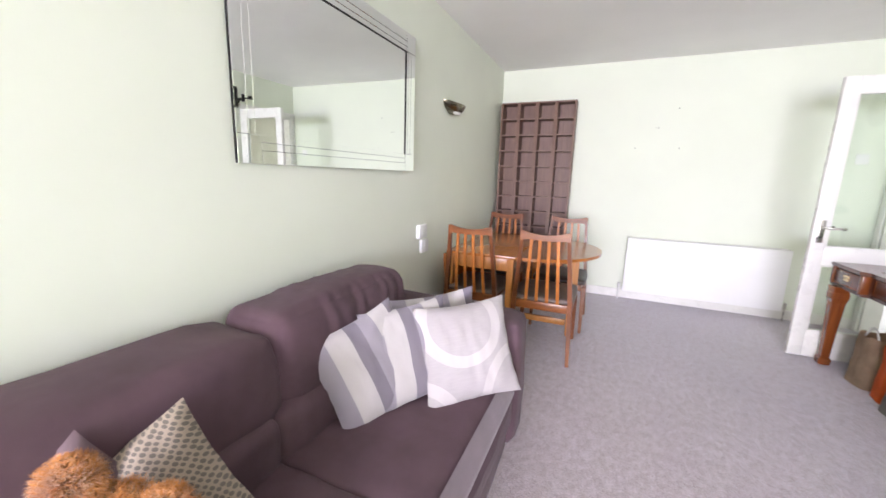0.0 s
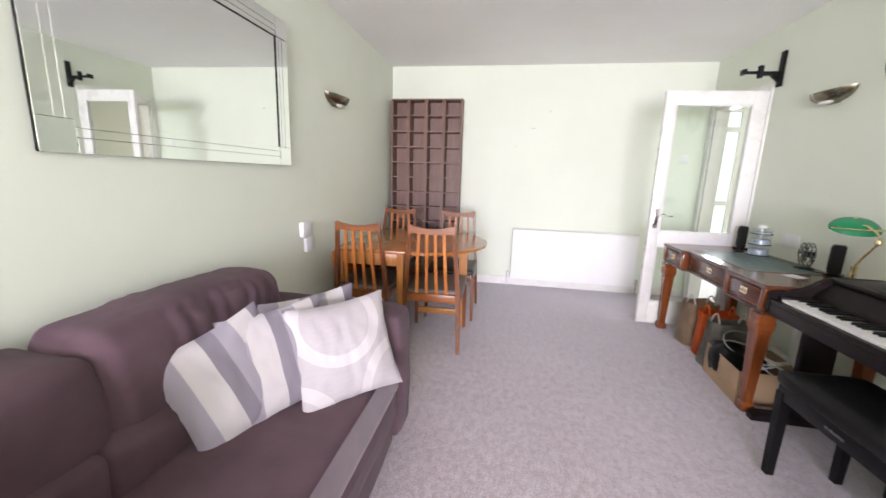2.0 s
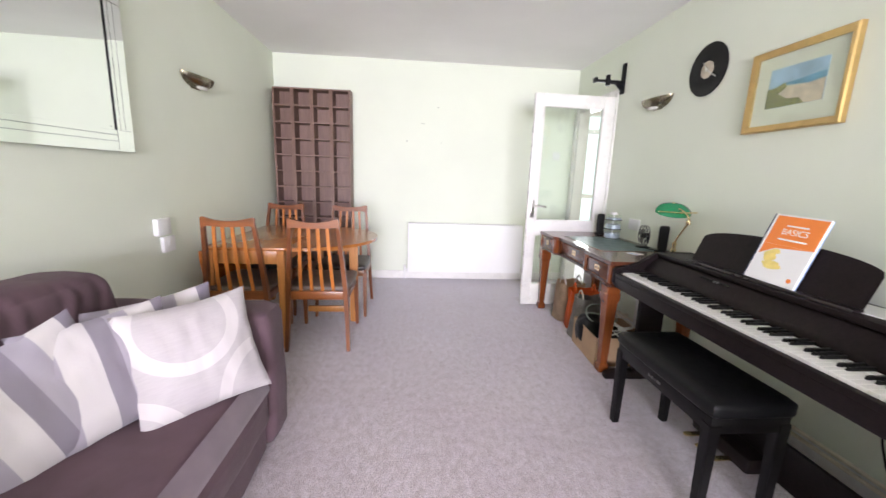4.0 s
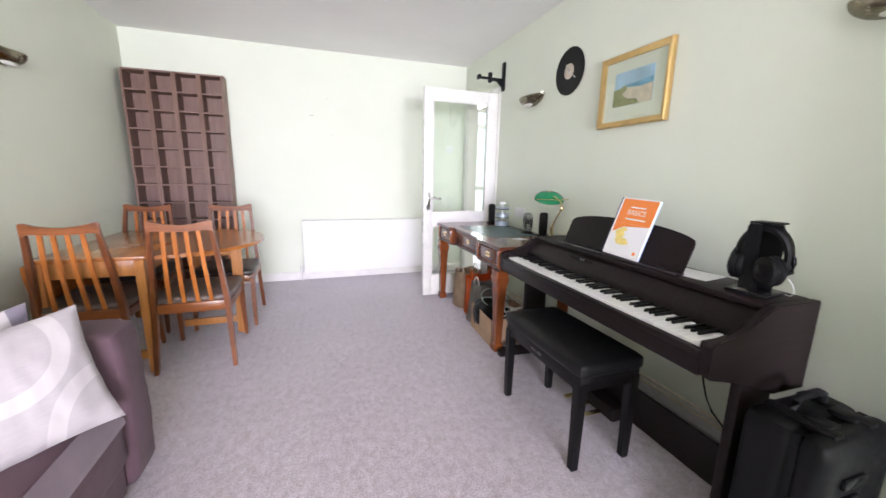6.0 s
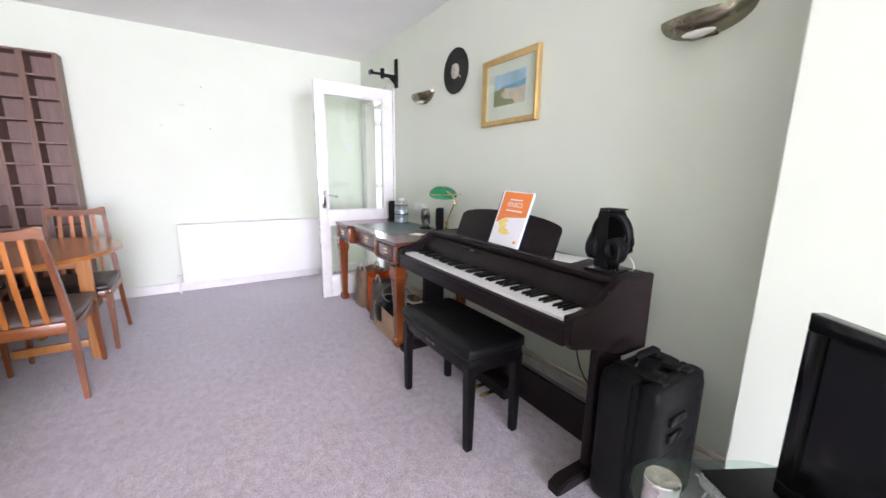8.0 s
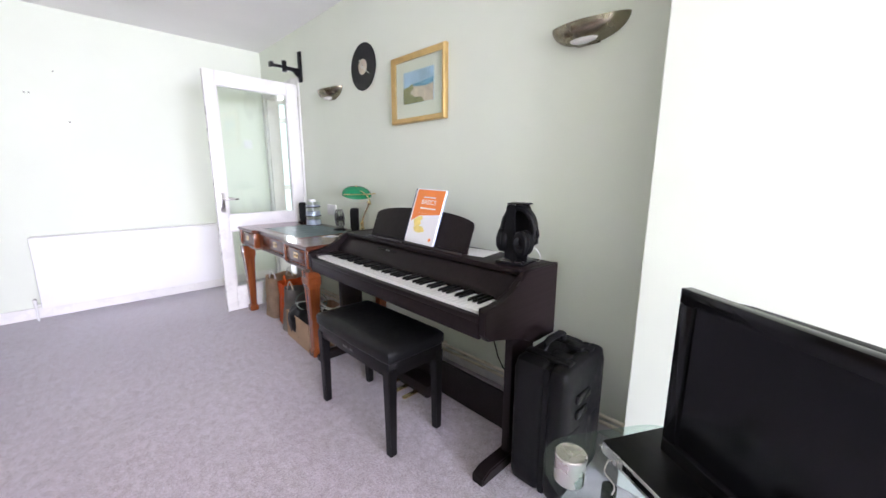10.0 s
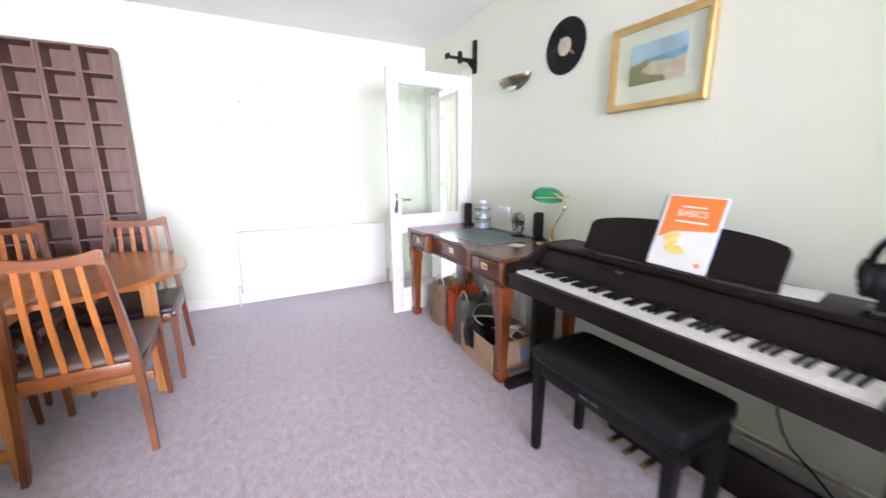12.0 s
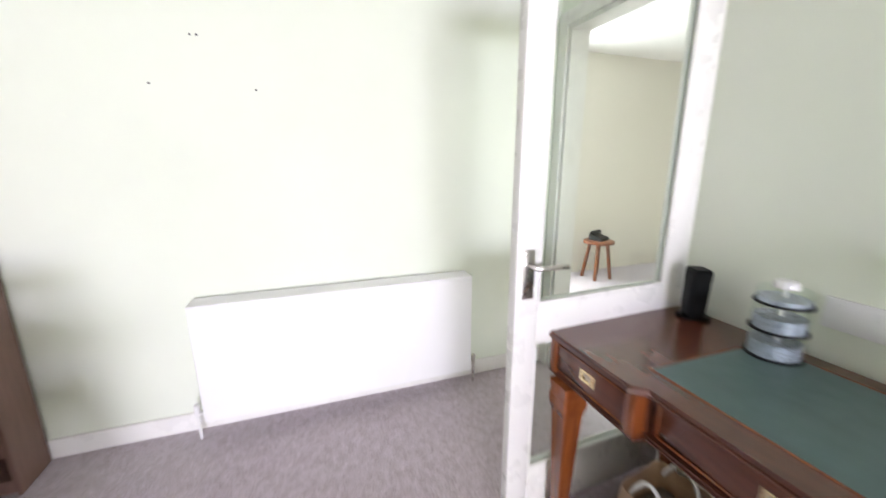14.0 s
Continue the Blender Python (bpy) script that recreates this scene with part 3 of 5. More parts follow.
# ---- radiator, wall fittings ----
def radiator():
    x0, x1, yb, z0, z1 = 0.085, 1.435, YF - 0.03, 0.11, 0.685
    r = thing("radiator", pose((x0 + x1) / 2, YF - 0.09, 0.11), "white enamelled single panel radiator below plain wall", "radiator")
    bm = box(x0, x1, YF - 0.135, YF - 0.10, z0, z1 - 0.012, 0.006)
    wpart("panel", bm, M_RAD, r)
    wpart("convector_fins", box(x0 + 0.03, x1 - 0.03, YF - 0.0995, YF - 0.045, z0 + 0.03, z1 - 0.03, 0.002), M_RAD, r)
    bm = box(x0 + 0.002, x1 - 0.002, YF - 0.1295, YF - 0.0285, z1 - 0.006, z1 - 0.002)
    box(x0, x1, YF - 0.138, YF - 0.130, z1 - 0.012, z1, 0.002, 1, bm)
    box(x0, x1, YF - 0.028, YF - 0.020, z1 - 0.012, z1, 0.002, 1, bm)
    wpart("top_grille", bm, M_RAD, r, smooth=False)
    for x in (x0 + 0.2, x1 - 0.22):
        wpart("bracket", box(x, x + 0.02, YF - 0.05, YF, z0 + 0.06, z1 - 0.08), M_RAD, r)
    for x, s in ((x0, -1), (x1, 1)):
        bm = lathe([(0.007, 0.0), (0.007, 0.115), (0.011, 0.117), (0.011, 0.14), (0.012, 0.142), (0.014, 0.178), (0.010, 0.183)], (x + s * 0.035, YF - 0.085), 14)
        tube([(x + s * 0.035, YF - 0.085, 0.13), (x, YF - 0.085, 0.13)], 0.010, 10, bm)
        wpart("valve", bm, M_CHROME if s > 0 else M_PLASTIC_W, r, "radiator valve with its pipe tail")


radiator()


def sconce(x, y, z, side):
    """An up-lighter: a half-boat of metal against the wall. side: +1 opens into +x."""
    s = thing("wall_light", pose(x, y, z), "antique nickel half-bowl wall uplighter", "wall light", "wall uplighters")
    w, d, h = 0.165, 0.105, 0.07
    bm = bmesh.new()
    rows = []
    n, m = 22, 8
    for j in range(m + 1):
        t = j / m
        k = math.cos(t * math.pi / 2) ** 0.8
        zz = -h * math.sin(t * math.pi / 2)
        row = []
        for i in range(n + 1):
            a = math.pi * i / n
            c = math.cos(a)
            row.append(bm.verts.new((side * (d * k * math.sin(a) ** 1.25 + 0.004), w * k * c, zz + 0.018 * abs(c) ** 3 * (1 - t))))
        rows.append(row)
    for a, b in zip(rows, rows[1:]):
        for i in range(n):
            bm.faces.new((a[i], a[i + 1], b[i + 1], b[i]))
    bmesh.ops.solidify(bm, geom=bm.faces[:], thickness=0.003)
    part("bowl", bm, M_NICKEL, s)
    bm = bmesh.new()
    bmesh.ops.create_uvsphere(bm, u_segments=20, v_segments=10, radius=1.0, matrix=Matrix.Translation((side * 0.042, 0, -0.052)) @ pose(0, 0, 0, 0, side * 28, 0) @ Matrix.Diagonal((0.036, 0.062, 0.020, 1)))
    part("frosted_glass", bm, M_FROST, s, "frosted glass oval in the underside")
    part("wall_plate", box(0, side * 0.006, -0.05, 0.05, -0.07, 0.004) if side > 0 else box(-0.006, 0, -0.05, 0.05, -0.07, 0.004), M_NICKEL, s)
    return s


sconce(XL, 2.87, 1.825, 1)
sconce(XR, 2.88, 1.85, -1)
sconce(XR, 0.735, 1.785, -1)


def wall_box(name, label, cat, x, side, y0, y1, z0, z1, d, bits=()):
    b = thing(name, pose(x, (y0 + y1) / 2, z0), label, cat)
    xs = sorted((x, x + side * d))
    wpart("cover", box(xs[0], xs[1], y0, y1, z0, z1, 0.004), M_PLASTIC_W, b)
    for y, z, w, h in bits:
        xs = sorted((x + side * d, x + side * (d + 0.003)))
        wpart("switch", box(xs[0], xs[1], y - w / 2, y + w / 2, z - h / 2, z + h / 2, 0.001, 1), M_PLASTIC_W, b)
    return b


wall_box("thermostat", "white plastic wall thermostat box", "thermostat", XL, 1, 2.30, 2.42, 0.815, 0.915, 0.03, [(2.36, 0.85, 0.06, 0.02)])
wall_box("wall_socket", "white plastic electric wall socket", "socket", XL, 1, 2.35, 2.46, 0.705, 0.80, 0.022, [(2.40, 0.76, 0.02, 0.03)])
wall_box("double_socket", "white plastic double electric socket above the desk", "socket", XR, -1, 2.91, 3.06, 0.835, 0.925, 0.012, [(2.945, 0.90, 0.012, 0.02), (3.025, 0.90, 0.012, 0.02)])
sw = thing("light_switch", pose(1.80, YF, 1.46), "white plastic light switch on the end wall", "light switch")
wpart("plate", box(1.76, 1.846, YF - 0.009, YF, 1.46, 1.546, 0.003), M_PLASTIC_W, sw)
wpart("rocker", box(1.793, 1.813, YF - 0.013, YF - 0.009, 1.49, 1.516, 0.001, 1), M_PLASTIC_W, sw)
bm = bmesh.new()
for x, z in ((0.445, 1.60), (0.053, 1.605), (0.40, 1.98), (0.22, 1.80), (0.245, 1.80)):
    box(x - 0.004, x + 0.004, YF - 0.002, YF, z - 0.004, z + 0.004, 0.0015, 1, bm)
tagged(part("screw_holes", bm, M_BLACK), "small dark screw holes left in the wall", "screw hole", kind="structure")


def mirror():
    y0, y1, z0, z1, b = 0.905, 2.185, 1.29, 2.10, 0.105
    m = thing("wall_mirror", pose(XL, (y0 + y1) / 2, z0), "large mirror hung on the long wall above the sofa", "mirror")
    wpart("backing", box(XL, XL + 0.012, y0 + 0.004, y1 - 0.004, z0 + 0.004, z1 - 0.004), M_BLACK, m)
    wpart("mirror_plate", box(XL + 0.012, XL + 0.016, y0 + b - 0.004, y1 - b + 0.004, z0 + b - 0.004, z1 - b + 0.004), M_MIRROR, m, smooth=False)
    o = 0.0
    for i, w in enumerate((0.050, 0.030, 0.025)):
        x1 = XL + 0.0205 - 0.001 * i
        a, c = o, o + w - 0.0014
        for yy0, yy1, zz0, zz1 in ((y0 + a, y0 + c, z0 + b, z1 - b), (y1 - c, y1 - a, z0 + b, z1 - b), (y0 + b, y1 - b, z0 + a, z0 + c), (y0 + b, y1 - b, z1 - c, z1 - a)):
            wpart("border_strip", box(XL + 0.012, x1, yy0, yy1, zz0, zz1, 0.0006, 1), M_MIRROR, m, smooth=False)
        o += w
    for ya, yb in ((y0, y0 + b - 0.0014), (y1 - b + 0.0014, y1)):
        for za, zb in ((z0, z0 + b - 0.0014), (z1 - b + 0.0014, z1)):
            wpart("corner_block", box(XL + 0.012, XL + 0.0208, ya, yb, za, zb, 0.0008, 1), M_MIRROR, m, smooth=False)
    bm = box(XL + 0.0165, XL + 0.0215, y1 - b - 0.004, y1 - b, z0 + b, z1 - b)
    box(XL + 0.0165, XL + 0.0215, y0 + b, y1 - b - 0.0045, z1 - b - 0.004, z1 - b, bm=bm)
    box(XL + 0.012, XL + 0.018, y0 - 0.003, y0, z0, z1, bm=bm)
    wpart("black_edge", bm, M_BLACK, m, "thin black edge line", smooth=False)
    m.matrix_world = pose(XL + 0.006, (y0 + y1) / 2, z0, 0, 0.5, -0.5)      # hangs a little off the wall


mirror()


def picture():
    y0, y1, z0, z1 = 1.555, 2.055, 1.508, 1.915
    p = thing("framed_picture", pose(XR, (y0 + y1) / 2, z0), "gilt framed beach painting in a cream mount", "picture")
    f = 0.033
    prof = [(0.0, 0.0), (0.0, 0.026), (0.006, 0.032), (0.016, 0.028), (0.026, 0.020), (0.034, 0.018), (f, 0.012), (f, 0.0)]
    bm = bmesh.new()
    loops = []
    for cy, cz, sy, sz in ((y0, z0, 1, 1), (y1, z0, -1, 1), (y1, z1, -1, -1), (y0, z1, 1, -1)):
        loops.append([bm.verts.new((XR - 0.004 - h, cy + sy * t, cz + sz * t)) for t, h in prof])
    for i in range(4):
        a, b = loops[i], loops[(i + 1) % 4]
        for k in range(len(prof) - 1):
            bm.faces.new((a[k], a[k + 1], b[k + 1], b[k]))
    wpart("frame", bm, M_GOLD, p)
    wpart("mount", box(XR - 0.012, XR - 0.003, y0 + f - 0.002, y1 - f + 0.002, z0 + f - 0.002, z1 - f + 0.002), M_MAT, p, smooth=False)
    a, b, c, d = 1.665, 1.945, 1.625, 1.815
    art = wpart("painting", box(XR - 0.0145, XR - 0.012, a, b, c, d), M_P_SKY, p, "seaside painting of dunes, sand and sea", smooth=False)
    wpart("sea", prism([(a, c + 0.085), (a, c + 0.128), (b - 0.07, c + 0.11), (b - 0.09, c + 0.09)], "x", XR - 0.0157, XR - 0.0145), M_P_SEA, art, smooth=False)
    wpart("sand", prism([(a, c), (a, c + 0.098), (a + 0.07, c + 0.088), (b - 0.09, c + 0.10), (b - 0.03, c + 0.05), (b - 0.05, c)], "x", XR - 0.0169, XR - 0.0157), M_P_SAND, art, smooth=False)
    wpart("dunes", prism([(b, c), (b, c + 0.095), (b - 0.05, c + 0.10), (b - 0.09, c + 0.115), (b - 0.10, c + 0.09), (b - 0.06, c + 0.065), (b - 0.11, c + 0.035), (b - 0.17, c + 0.03), (b - 0.2, c)], "x", XR - 0.0181, XR - 0.0169), M_P_GRASS, art, smooth=False)
    wpart("glazing", box(XR - 0.0225, XR - 0.021, y0 + f - 0.004, y1 - f + 0.004, z0 + f - 0.004, z1 - f + 0.004), M_GLASS, p, smooth=False)


picture()


def record_clock():
    c = thing("record_clock", pose(XR, 2.415, 1.945), "black vinyl record wall clock with a pale hub", "clock")
    turn = pose(0, 0, 0, 0, -90, 0)
    bm = lathe([(0.004, 0.004), (0.155, 0.004), (0.160, 0.006), (0.160, 0.008), (0.155, 0.010)] + [v for i in range(10) for v in ((0.15 - i * 0.009, 0.0095), (0.1465 - i * 0.009, 0.0085))] + [(0.055, 0.010), (0.004, 0.010)], n=48)
    bm.transform(turn)
    part("record", bm, M_BLACK_GLOSS, c)
    bm = lathe([(0.004, 0.0101), (0.052, 0.0101), (0.052, 0.0125), (0.004, 0.0125)], n=32)
    bm.transform(turn)
    part("label_disc", bm, M_CREAMBAG, c, "pale paper record label")
    for nm, ang, ln, wd in (("hour_hand", 35, 0.06, 0.010), ("minute_hand", 235, 0.10, 0.008)):
        bm = box(-0.015, ln, -wd / 2, wd / 2, 0.015, 0.017, 0.0008, 1)
        bm.transform(turn @ pose(0, 0, 0, 0, 0, ang))
        part(nm, bm, M_CHROME, c)
    bm = lathe([(0.003, 0.0126), (0.012, 0.0126), (0.012, 0.022), (0.003, 0.024)], n=16)
    bm.transform(turn)
    part("hub", bm, M_CHROME, c)


record_clock()


def wall_bracket():
    b = thing("wall_bracket", pose(XR, 3.43, 2.01), "black steel wall bracket with a jointed arm", "bracket")
    wpart("wall_plate", box(XR - 0.018, XR, 3.405, 3.455, 2.005, 2.26, 0.003), M_BLACK, b)
    bm = box(XR - 0.15, XR - 0.018, 3.415, 3.445, 2.085, 2.115, 0.003)
    prism([(XR - 0.018, 2.03), (XR - 0.018, 2.085), (XR - 0.08, 2.085)], "y", 3.42, 3.44, bm=bm)
    wpart("arm", bm, M_BLACK, b)
    wpart("joint", lathe([(0.02, 2.07), (0.02, 2.155), (0.012, 2.16)], (XR - 0.15, 3.43), 16), M_BLACK, b)
    bm = box(XR - 0.25, XR - 0.15, 3.435, 3.46, 2.10, 2.122, 0.003)
    box(XR - 0.27, XR - 0.245, 3.42, 3.475, 2.095, 2.135, 0.004, bm=bm)
    wpart("fore_arm", bm, M_BLACK, b)


wall_bracket()


# ---- sofa and what lies on it ----
def sofa():
    fx = -0.442
    s = thing("sofa", pose(-0.92, 0.35, 0), "mauve-brown fabric sofa with a raised headrest", "sofa")
    y0, ym, y1, ya = -1.0, 0.68, 1.475, 1.69
    wpart("base", soft_box(XL + 0.06, fx - 0.012, y0, y1 - 0.002, 0.03, 0.215, 0.03, 0.0, 10, 0.003, 1), M_SOFA, s)
    for a, b, sd in ((ym + 0.002, y1 + 0.004, 3), (y0, ym - 0.002, 7)):
        bm = soft_box(-1.02, fx, a, b, 0.17, 0.40, 0.025, 0.014, 18, 0.005, sd)
        for v in bm.verts:
            over = v.co.x - (fx - 0.038)
            if over > 0:
                v.co.z = min(v.co.z, 0.402 - 2.1 * over)
        seat = wpart("seat_cushion", bm, M_SOFA, s)
        # slanted front edge; the light its nap catches is put into the colour
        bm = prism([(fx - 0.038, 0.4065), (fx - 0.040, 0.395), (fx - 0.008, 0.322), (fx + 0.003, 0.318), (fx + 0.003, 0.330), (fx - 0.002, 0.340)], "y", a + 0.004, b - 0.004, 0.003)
        wpart("front_band", bm, M_NAP_LIT, seat, "slanted band of sofa cloth, coloured paler for the light on its nap")
    wpart("backrest", soft_box(XL + 0.05, -1.05, y0, y1 + 0.1, 0.10, 0.60, 0.05, 0.0, 10, 0.004, 9), M_SOFA, s)
    for a, b, sd in ((ym + 0.004, y1 - 0.006, 2), (y0, ym - 0.004, 5)):
        bm = soft_box(-1.12, -0.955, a, b, 0.36, 0.55, 0.04, 0.012, 12, 0.006, sd)
        wpart("lumbar_cushion", bm, M_SOFA, s)
    bm = soft_box(-1.265, -0.985, ym + 0.055, y1 + 0.05, 0.50, 0.812, 0.06, 0.022, 56, 0.007, 4)
    for v in bm.verts:
        v.co.x += -0.17 * (v.co.z - 0.55)
        for yc, sl, dp in ((0.93, 0.35, 0.010), (1.02, 0.1, 0.008), (1.11, 0.25, 0.013), (1.19, -0.1, 0.008), (1.27, 0.3, 0.014), (1.34, 0.05, 0.010), (1.41, 0.3, 0.012)):
            e = (v.co.y - yc - sl * (v.co.z - 0.7) + 0.012 * math.sin(v.co.z * 31 + yc * 9)) / 0.016
            v.co.x -= 0.6 * dp * math.exp(-e * e)
            v.co.x += 0.3 * dp * math.exp(-(e - 2.2) ** 2)
    wpart("headrest", bm, M_SOFA, s, "raised headrest with creased cover")
    bm = soft_box(-1.32, -0.995, y0, ym + 0.055, 0.49, 0.785, 0.055, 0.022, 16, 0.010, 8)
    for v in bm.verts:
        v.co.x += -0.12 * (v.co.z - 0.55)
    wpart("headrest", bm, M_SOFA, s, "lowered headrest")
    bm = soft_box(XL + 0.06, fx + 0.004, y1, ya, 0.03, 0.65, 0.05, 0.012, 12, 0.005, 6)
    wpart("armrest", bm, M_SOFA, s)
    bm = soft_box(XL + 0.06, fx + 0.004, y0 - 0.2, y0 - 0.004, 0.03, 0.65, 0.05, 0.012, 12, 0.005, 11)
    wpart("armrest", bm, M_SOFA, s)
    for x in (XL + 0.14, fx - 0.08):
        for y in (y0 - 0.1, ya - 0.09):
            wpart("foot", lathe([(0.02, 0), (0.025, 0.035)], (x, y), 12), M_BLACK, s)


sofa()


def cushion(label, m, w, h, t, material, seed):
    c = part("cushion", pillow(w, h, t, seed), material)
    c.matrix_world = m
    return tagged(c, label, "cushion", "scatter cushions")


def leaning(x, y, z, yaw, lean, spin=0):
    """Stands on its lower edge at (x, y, z), its face turned to yaw (0: +y), leaning back, spun in its own plane."""
    return pose(x, y, z, 0, 0, yaw) @ pose(0, 0, 0, 90 + lean, 0, 0) @ pose(0, 0, 0, 0, 0, spin)


cushion("lilac, white and grey striped square cushion", leaning(-0.885, 1.015, 0.567, 58, -24, 18), 0.38, 0.38, 0.11, M_STRIPE, 1.0)
cushion("lilac, white and grey striped cushion behind another", leaning(-0.785, 1.16, 0.585, 54, -24, 4), 0.38, 0.38, 0.11, M_STRIPE, 2.0)
cushion("cream cushion with pale printed rings", leaning(-0.60, 1.285, 0.575, 45, -24, 3), 0.41, 0.40, 0.13, M_RINGS, 3.0)
cushion("pale cushion tucked behind by the armrest", leaning(-0.79, 1.395, 0.56, 35, -16, 8), 0.40, 0.38, 0.09, M_STRIPE, 4.0)
cushion("beige cushion with grey printed dots", leaning(-0.935, 0.305, 0.54, 48, -20, 30), 0.36, 0.36, 0.16, M_DOTS, 5.0)
cushion("mauve plain cushion leaning on the sofa back", leaning(-0.945, 0.19, 0.555, 75, -22, 35), 0.34, 0.34, 0.11, mat("mauve_cushion_cloth", (0.17, 0.115, 0.13), 0.85, var=0.1, fine=300, bump=0.2), 6.0)


def soft_toy():
    bm = bmesh.new()
    # head, ears, muzzle, body, arms, legs
    for x, y, z, r, k in ((0, 0, 0.285, 0.092, 0.9), (-0.048, -0.015, 0.392, 0.038, 1.0), (0.078, 0.045, 0.335, 0.038, 1.0), (0.035, 0.085, 0.255, 0.042, 0.8),
                         (0, -0.04, 0.13, 0.125, 1.0), (0.02, 0.09, 0.15, 0.05, 1.0), (0.04, 0.165, 0.16, 0.046, 1.0), (0.09, -0.12, 0.16, 0.05, 1.1),
                         (0.14, 0.06, 0.055, 0.055, 1.0), (0.12, -0.1, 0.055, 0.055, 1.0)):
        bmesh.ops.create_icosphere(bm, subdivisions=4, radius=r, matrix=Matrix.Translation((x, y, z)) @ Matrix.Diagonal((1, 1, k, 1)))
    bmesh.ops.scale(bm, vec=(0.98, 0.98, 0.98), verts=bm.verts)
    tufts = []
    for v in bm.verts:
        v.co += v.normal * 0.006 * noise.noise(v.co * 40)
    rng = random.Random(4)
    for f in list(bm.faces):
        if f.calc_center_median().z < 0.15:
            continue
        for _ in range(5):
            a, b, c = (v.co for v in f.verts)
            u, w = sorted((rng.random(), rng.random()))
            tufts.append((a * u + b * (w - u) + c * (1 - w), f.normal.copy()))
    for p, n in tufts:
        d = (n + Vector((rng.uniform(-.7, .7), rng.uniform(-.7, .7), rng.uniform(-.9, .3)))).normalized()
        s = d.orthogonal().normalized() * 0.0011
        q = p + d * rng.uniform(0.010, 0.020)
        bm.faces.new([bm.verts.new(p - s), bm.verts.new(p + s), bm.verts.new(q)])
    me = bpy.data.meshes.new("soft_toy")
    bm.to_mesh(me)
    bm.free()
    me.materials.append(M_FUR)
    me.shade_smooth()
    ob = new("soft_toy", me)
    ob.matrix_world = pose(-0.80, 0.195, 0.40)
    return tagged(ob, "ginger furry soft toy sitting on the sofa", "soft toy")


soft_toy()


# ---- dining table and chairs ----
def dining_table():
    xc, xl, yc, ry, rx, z = -0.70, -1.225, 3.05, 0.555, 0.55, 0.72
    t = thing("dining_table", pose(-0.8, yc, 0), "varnished wooden drop-leaf table with one leaf raised", "table")
    wpart("tabletop", box(xl, xc, yc - ry, yc + ry, z - 0.022, z, 0.004), M_TABLE, t)
    wpart("raised_leaf", prism(arc(xc + 0.002, yc, rx, ry, -90, 90, 40), "z", z - 0.022, z, 0.004), M_TABLE, t, "half-round raised leaf")
    wpart("hanging_leaf", prism([(a, z - 0.03 - b) for a, b in arc(yc, 0, ry, 0.50, 0, 180, 32)], "x", xl - 0.024, xl - 0.003, 0.004), M_TABLE, t, "half-round leaf hanging down")
    for x in (xl + 0.03, xc - 0.035):
        for y in (yc - ry + 0.035, yc + ry - 0.035):
            wpart("leg", bar((x, y, 0.0), (x, y, z - 0.022), (0.042, 0.042), (0.05, 0.05)), M_PINE, t)
    for y in (yc - ry + 0.03, yc + ry - 0.03):
        wpart("apron", box(xl + 0.056, xc - 0.061, y - 0.011, y + 0.011, z - 0.115, z - 0.0225, 0.002), M_PINE, t)
        wpart("stretcher", box(xl + 0.052, xc - 0.057, y - 0.012, y + 0.012, 0.09, 0.14, 0.003), M_PINE, t)
    for x in (xl + 0.03, xc - 0.035):
        wpart("side_rail", box(x - 0.011, x + 0.011, yc - ry + 0.061, yc + ry - 0.061, z - 0.115, z - 0.0225, 0.002), M_PINE, t)
    gx, gy = -0.335, yc - 0.03
    wpart("gate_leg", bar((gx, gy, 0.0), (gx, gy, z - 0.0225), (0.06, 0.03), (0.07, 0.032)), M_PINE, t)
    for za, zb in ((0.085, 0.135), (0.60, 0.66)):
        wpart("gate_rail", box(xc - 0.009, gx - 0.036, gy - 0.012, gy + 0.012, za, zb, 0.003), M_PINE, t)


dining_table()


